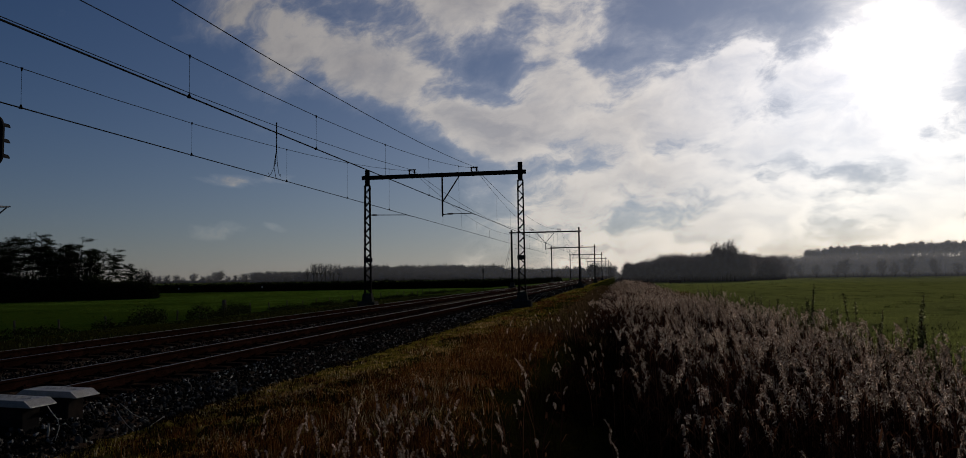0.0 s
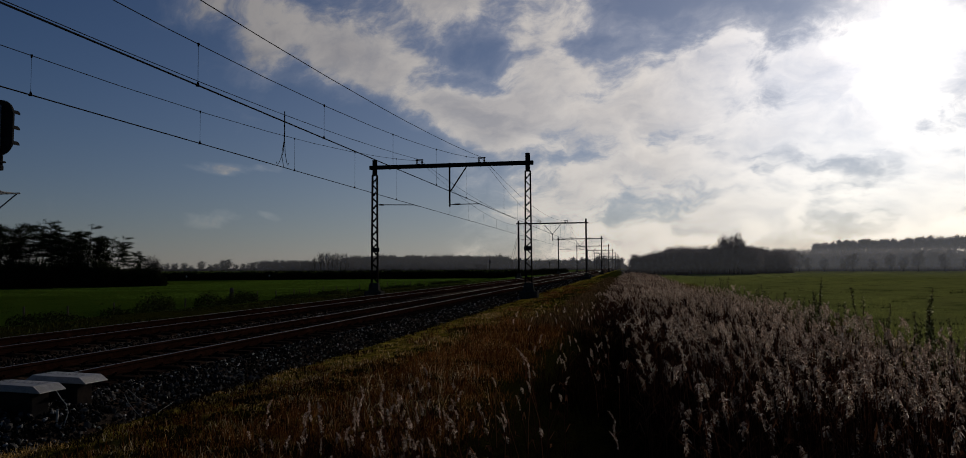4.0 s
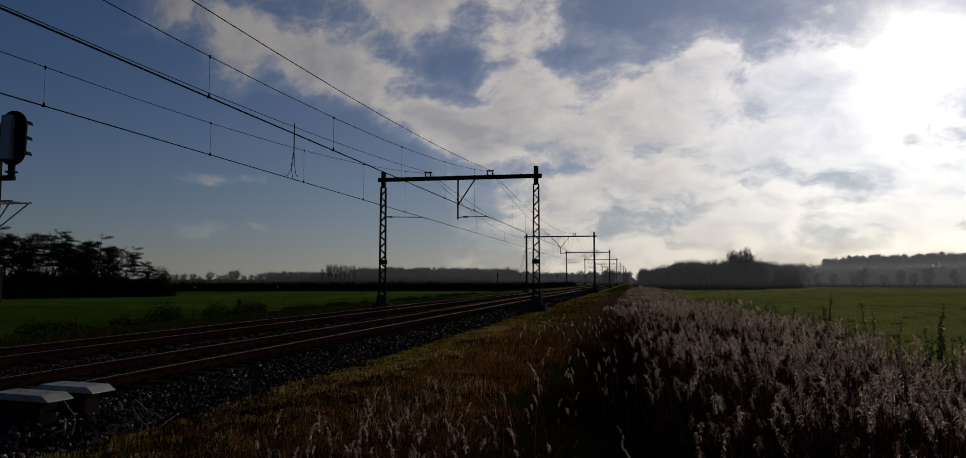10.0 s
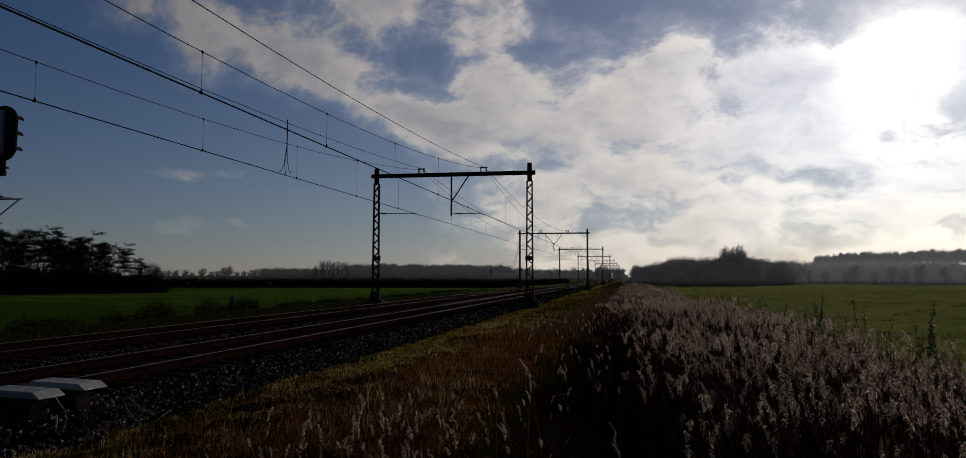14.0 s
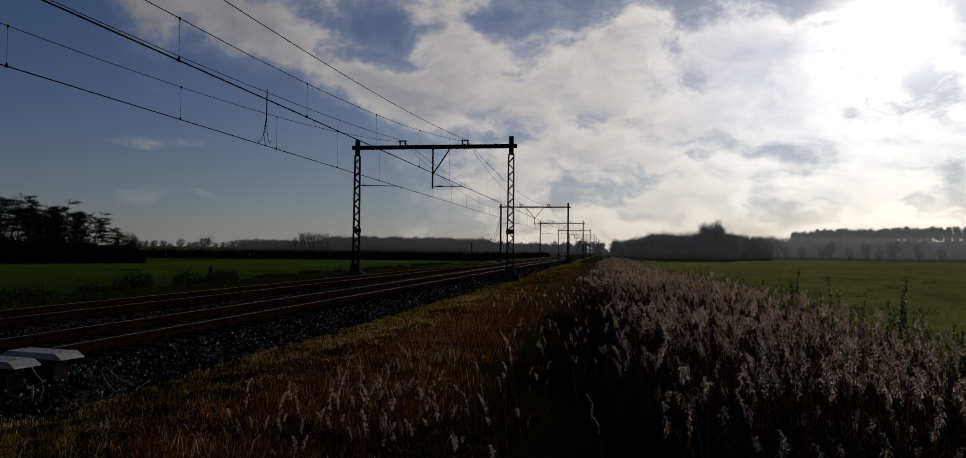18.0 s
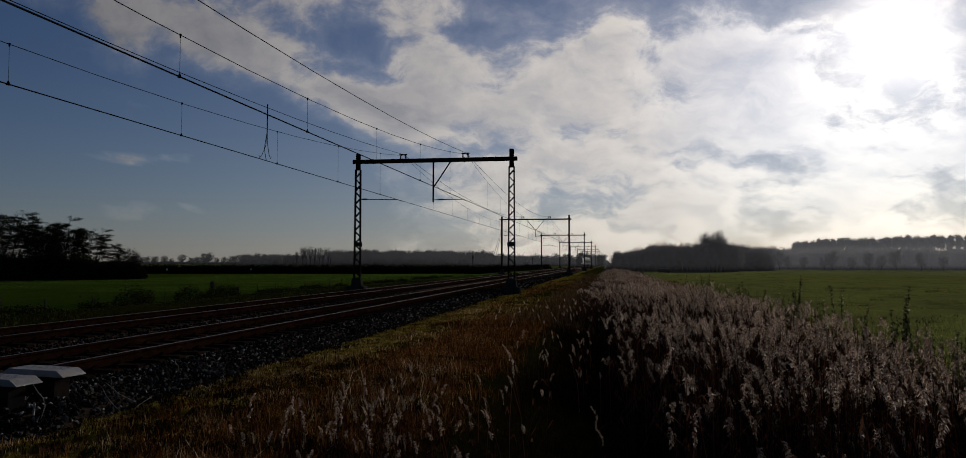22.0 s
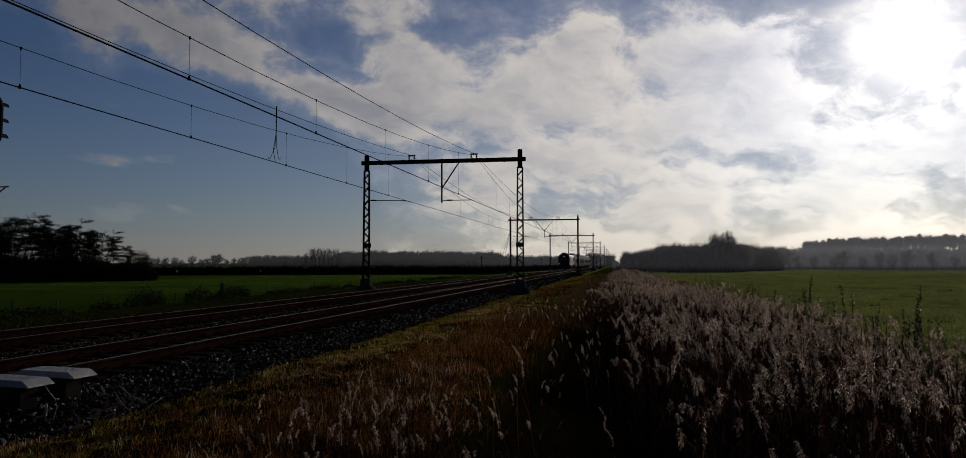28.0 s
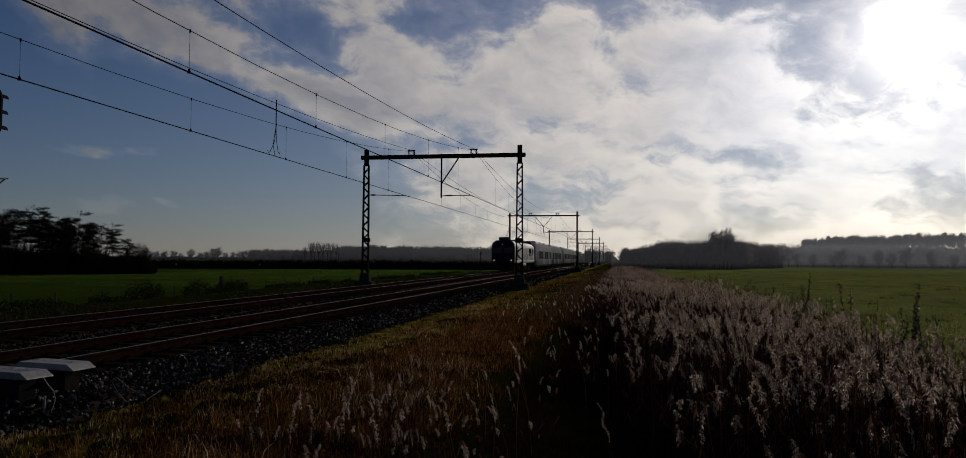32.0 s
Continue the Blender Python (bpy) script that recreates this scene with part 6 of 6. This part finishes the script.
        rail.tube([(d * 1.36, 3.9, 2.2), (d * 1.36, L - 4.0, 2.2)], 0.018, 5)
        part("handrail", rail, WHITE_POST, t)
        part("sill", Shape().box(d * 1.31, d * 1.40, 0.8, L - 0.8, 1.2, 1.34, 0.02), WHITE_POST, t, "pale side sill")
        part("step_ladder", Shape().box(d * 1.18, d * 1.32, 3.0, 3.6, 0.45, 1.1, 0.03), UNDER, t)
    part("fuel_tank", Shape().box(-1.2, 1.2, 8.3, 13.0, 0.3, 1.05, 0.12), UNDER, t)
    part("air_reservoir", Shape().tube([(1.25, 8.5, 0.85), (1.25, 10.8, 0.85)], 0.17, 10), WHITE_POST, t)
    bogie(t, 4.6, 3, 4.6)
    bogie(t, L - 4.6, 3, 4.6)
    return t, L


def make_coach(nose_first):
    """One car of a two-car unit, 27 m, sloping nose at one end."""
    L = 26.7
    t = thing("coach", (TRACKS[1], 0, 0), "white-grey electric multiple unit car being hauled", "train car", "hauled multiple unit cars")
    fl, hw = 0.62, 1.41

    def flip(y):
        return y if nose_first else L - y
    st = [(0.15, 0.95, 1.3, 1.75, 0.75), (0.6, 1.22, 1.9, 2.6, 0.62), (1.5, 1.36, 2.45, 3.35, 0.62), (2.6, hw, 2.85, 3.85, 0.62), (4.0, hw, 3.0, 3.98, 0.62), (L - 0.35, hw, 3.0, 3.98, 0.62), (L, hw - 0.05, 2.95, 3.9, 0.66)]
    rings = [[(x, flip(y), z) for x, z in section(w, f, s, r)] for y, w, s, r, f in st]
    if not nose_first:
        rings = rings[::-1]
    part("body", Shape().loft(rings), COACH_WHITE, t, "white-grey body", True)
    part("skirt", Shape().box(-1.33, 1.33, 1.2, L - 0.6, 0.35, 0.64, 0.06), UNDER, t)
    # roof fairings
    for y0, y1 in ((4.5, 9.5), (11.5, 16.0), (18.0, 24.0)):
        a, b = sorted((flip(y0), flip(y1)))
        part("roof_fairing", Shape().box(-0.95, 0.95, a, b, 3.72, 4.18, 0.14), COACH_ROOF, t, "roof equipment cover, paled for sunlight on the roof")
    for d in (-1, 1):
        x = d * (hw + 0.004)
        for k in range(7):
            y = 5.2 + k * 2.95
            if k in (2, 5):
                a, b = sorted((flip(y + 0.25), flip(y + 1.75)))
                dr = part("door", Shape().box(*sorted((x - d * 0.012, x + d * 0.02)), a, b, 0.72, 2.9, 0.006), COACH_WHITE, t, "grey double door")
                for u0, u1 in ((0.14, 0.66), (0.84, 1.36)):
                    part("door_pane", Shape().box(*sorted((x - d * 0.005, x + d * 0.032)), a + u0, a + u1, 1.5, 2.7, 0.006), PANE, dr)
                continue
            a, b = sorted((flip(y), flip(y + 2.45)))
            part("window", Shape().box(*sorted((x - d * 0.012, x + d * 0.014)), a, b, 1.55, 2.68, 0.005), PANE, t, "dark side window")
        a, b = sorted((flip(2.9), flip(3.9)))
        part("cab_side_window", Shape().box(*sorted((x - d * 0.012, x + d * 0.014)), a, b, 1.75, 2.6, 0.005), PANE, t)
    # windscreen on the sloping nose
    w = Shape()
    quad = [(-1.0, 0.72, 1.95 + 0.32), (1.0, 0.72, 1.95 + 0.32), (0.95, 1.75, 3.42), (-0.95, 1.75, 3.42)]
    low = [(a, b + 0.12, c - 0.1) for a, b, c in quad]
    w.loft([[(a, flip(b), c + 0.06) for a, b, c in quad], [(a, flip(b), c) for a, b, c in low]])
    part("windscreen", w, PANE, t)
    part("gangway" , Shape().box(-0.8, 0.8, *sorted((flip(L - 0.02), flip(L + 0.28))), 0.9, 3.2, 0.08), UNDER, t)
    bogie(t, flip(4.6), 2, 3.0)
    bogie(t, flip(L - 3.4), 2, 3.0)
    for y in (9.5, 13.5, 17.0):
        a, b = sorted((flip(y), flip(y + 2.6)))
        part("equipment_case", Shape().box(-1.2, 1.2, a, b, 0.28, 0.62, 0.05), UNDER, t)
    return t, L


# ---- cloud layer ----
def make_clouds():
    rs = np.concatenate([[0.0], np.geomspace(60, 4750, 40)])
    n = 72
    a = np.arange(n) * 2 * np.pi / n
    r, t = np.meshgrid(rs, a, indexing="ij")
    v = np.stack([r * np.cos(t), r * np.sin(t), 620 * (1 - (r / 4750) ** 2) - 12], -1)
    tris = []
    for i in range(len(rs) - 1):
        for k in range(n):
            p, q = i * n + k, i * n + (k + 1) % n
            tris += [(p, q, q + n), (p, q + n, p + n)]
    me = array_mesh("cloud_layer", v, tris, CLOUDS)
    me.polygons.foreach_set("use_smooth", [True] * len(me.polygons))
    return tagged(new("cloud_layer", me), "broken drifting layer of thin cloud, its sunlight painted in", "clouds", kind="structure")


def make_haze():
    # upright curtains added before the woods to pale them like haze
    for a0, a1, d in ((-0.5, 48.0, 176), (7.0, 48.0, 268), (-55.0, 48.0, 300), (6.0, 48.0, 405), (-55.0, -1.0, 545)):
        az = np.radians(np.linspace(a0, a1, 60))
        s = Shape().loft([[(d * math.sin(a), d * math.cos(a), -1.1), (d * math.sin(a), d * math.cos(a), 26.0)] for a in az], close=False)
        solid("haze_curtain", s, HAZE_SHEET, label="added translucent sheet standing in for distance haze", category="mist", kind="structure")


make_ground()
make_turf()
make_haze()
make_ballast()
make_track(TRACKS[0], "rusty railway track on concrete sleepers and ballast")
make_track(TRACKS[1], "rusty railway track farther from the grassy verge")
for k in range(-1, PORTALS - 1):
    make_portal(FIRST + SPAN * k, 0 if k == 0 else 1)
make_overhead(TRACKS[0] - 0.05, "overhead contact line above the nearer track", 8.42)
make_overhead(TRACKS[1], "overhead contact line above the farther track", 8.42)
make_jumper()
make_signal()
make_track_box((-7.07, 7.68, -0.18), -8, True)
make_track_box((-7.05, 8.38, -0.18), -8, False)
make_cables()
make_fence()
make_small_things()
make_trees()
make_verge()
make_reeds()
make_weeds()
LOCO, LOCO_LENGTH = make_locomotive()
CARS = [make_coach(k % 2 == 0) for k in range(4)]
LAYER = make_clouds()


# ---- movement ----
def motions():
    """The train comes nearer at a steady speed, the clouds drift, the reeds sway in the wind."""
    speed = 23.5
    def run(ob, behind):
        walk(ob, [(t, pose(TRACKS[1], 84.0 + behind + speed * (32.0 - t), 0)) for t in range(33)])
    run(LOCO, 0.0)
    at = LOCO_LENGTH + 0.2
    for car, length in CARS:
        run(car, at)
        at += length + 0.3
    walk(LAYER, [(t, pose(-13.0 * (t - 16), -6.5 * (t - 16), 0)) for t in range(0, 33, 4)])
    for k, (ob, size, x, y, amount) in enumerate(SWAYING):
        z = ob.matrix_basis.translation.z
        rows = []
        for i in range(41):
            t = i * 0.8
            gust = 0.6 + 0.5 * math.sin(t * 0.55 - y * 0.16 + x * 0.1)
            lean = amount * gust * (1.0 + 1.1 * math.sin(t * 2.5 - y * 0.5 + x * 0.35 + k * 0.37))
            rows.append((t, pose(x, y, z, amount * 0.5 * math.sin(t * 1.9 + k), -lean, 0)))
        walk(ob, rows)


motions()
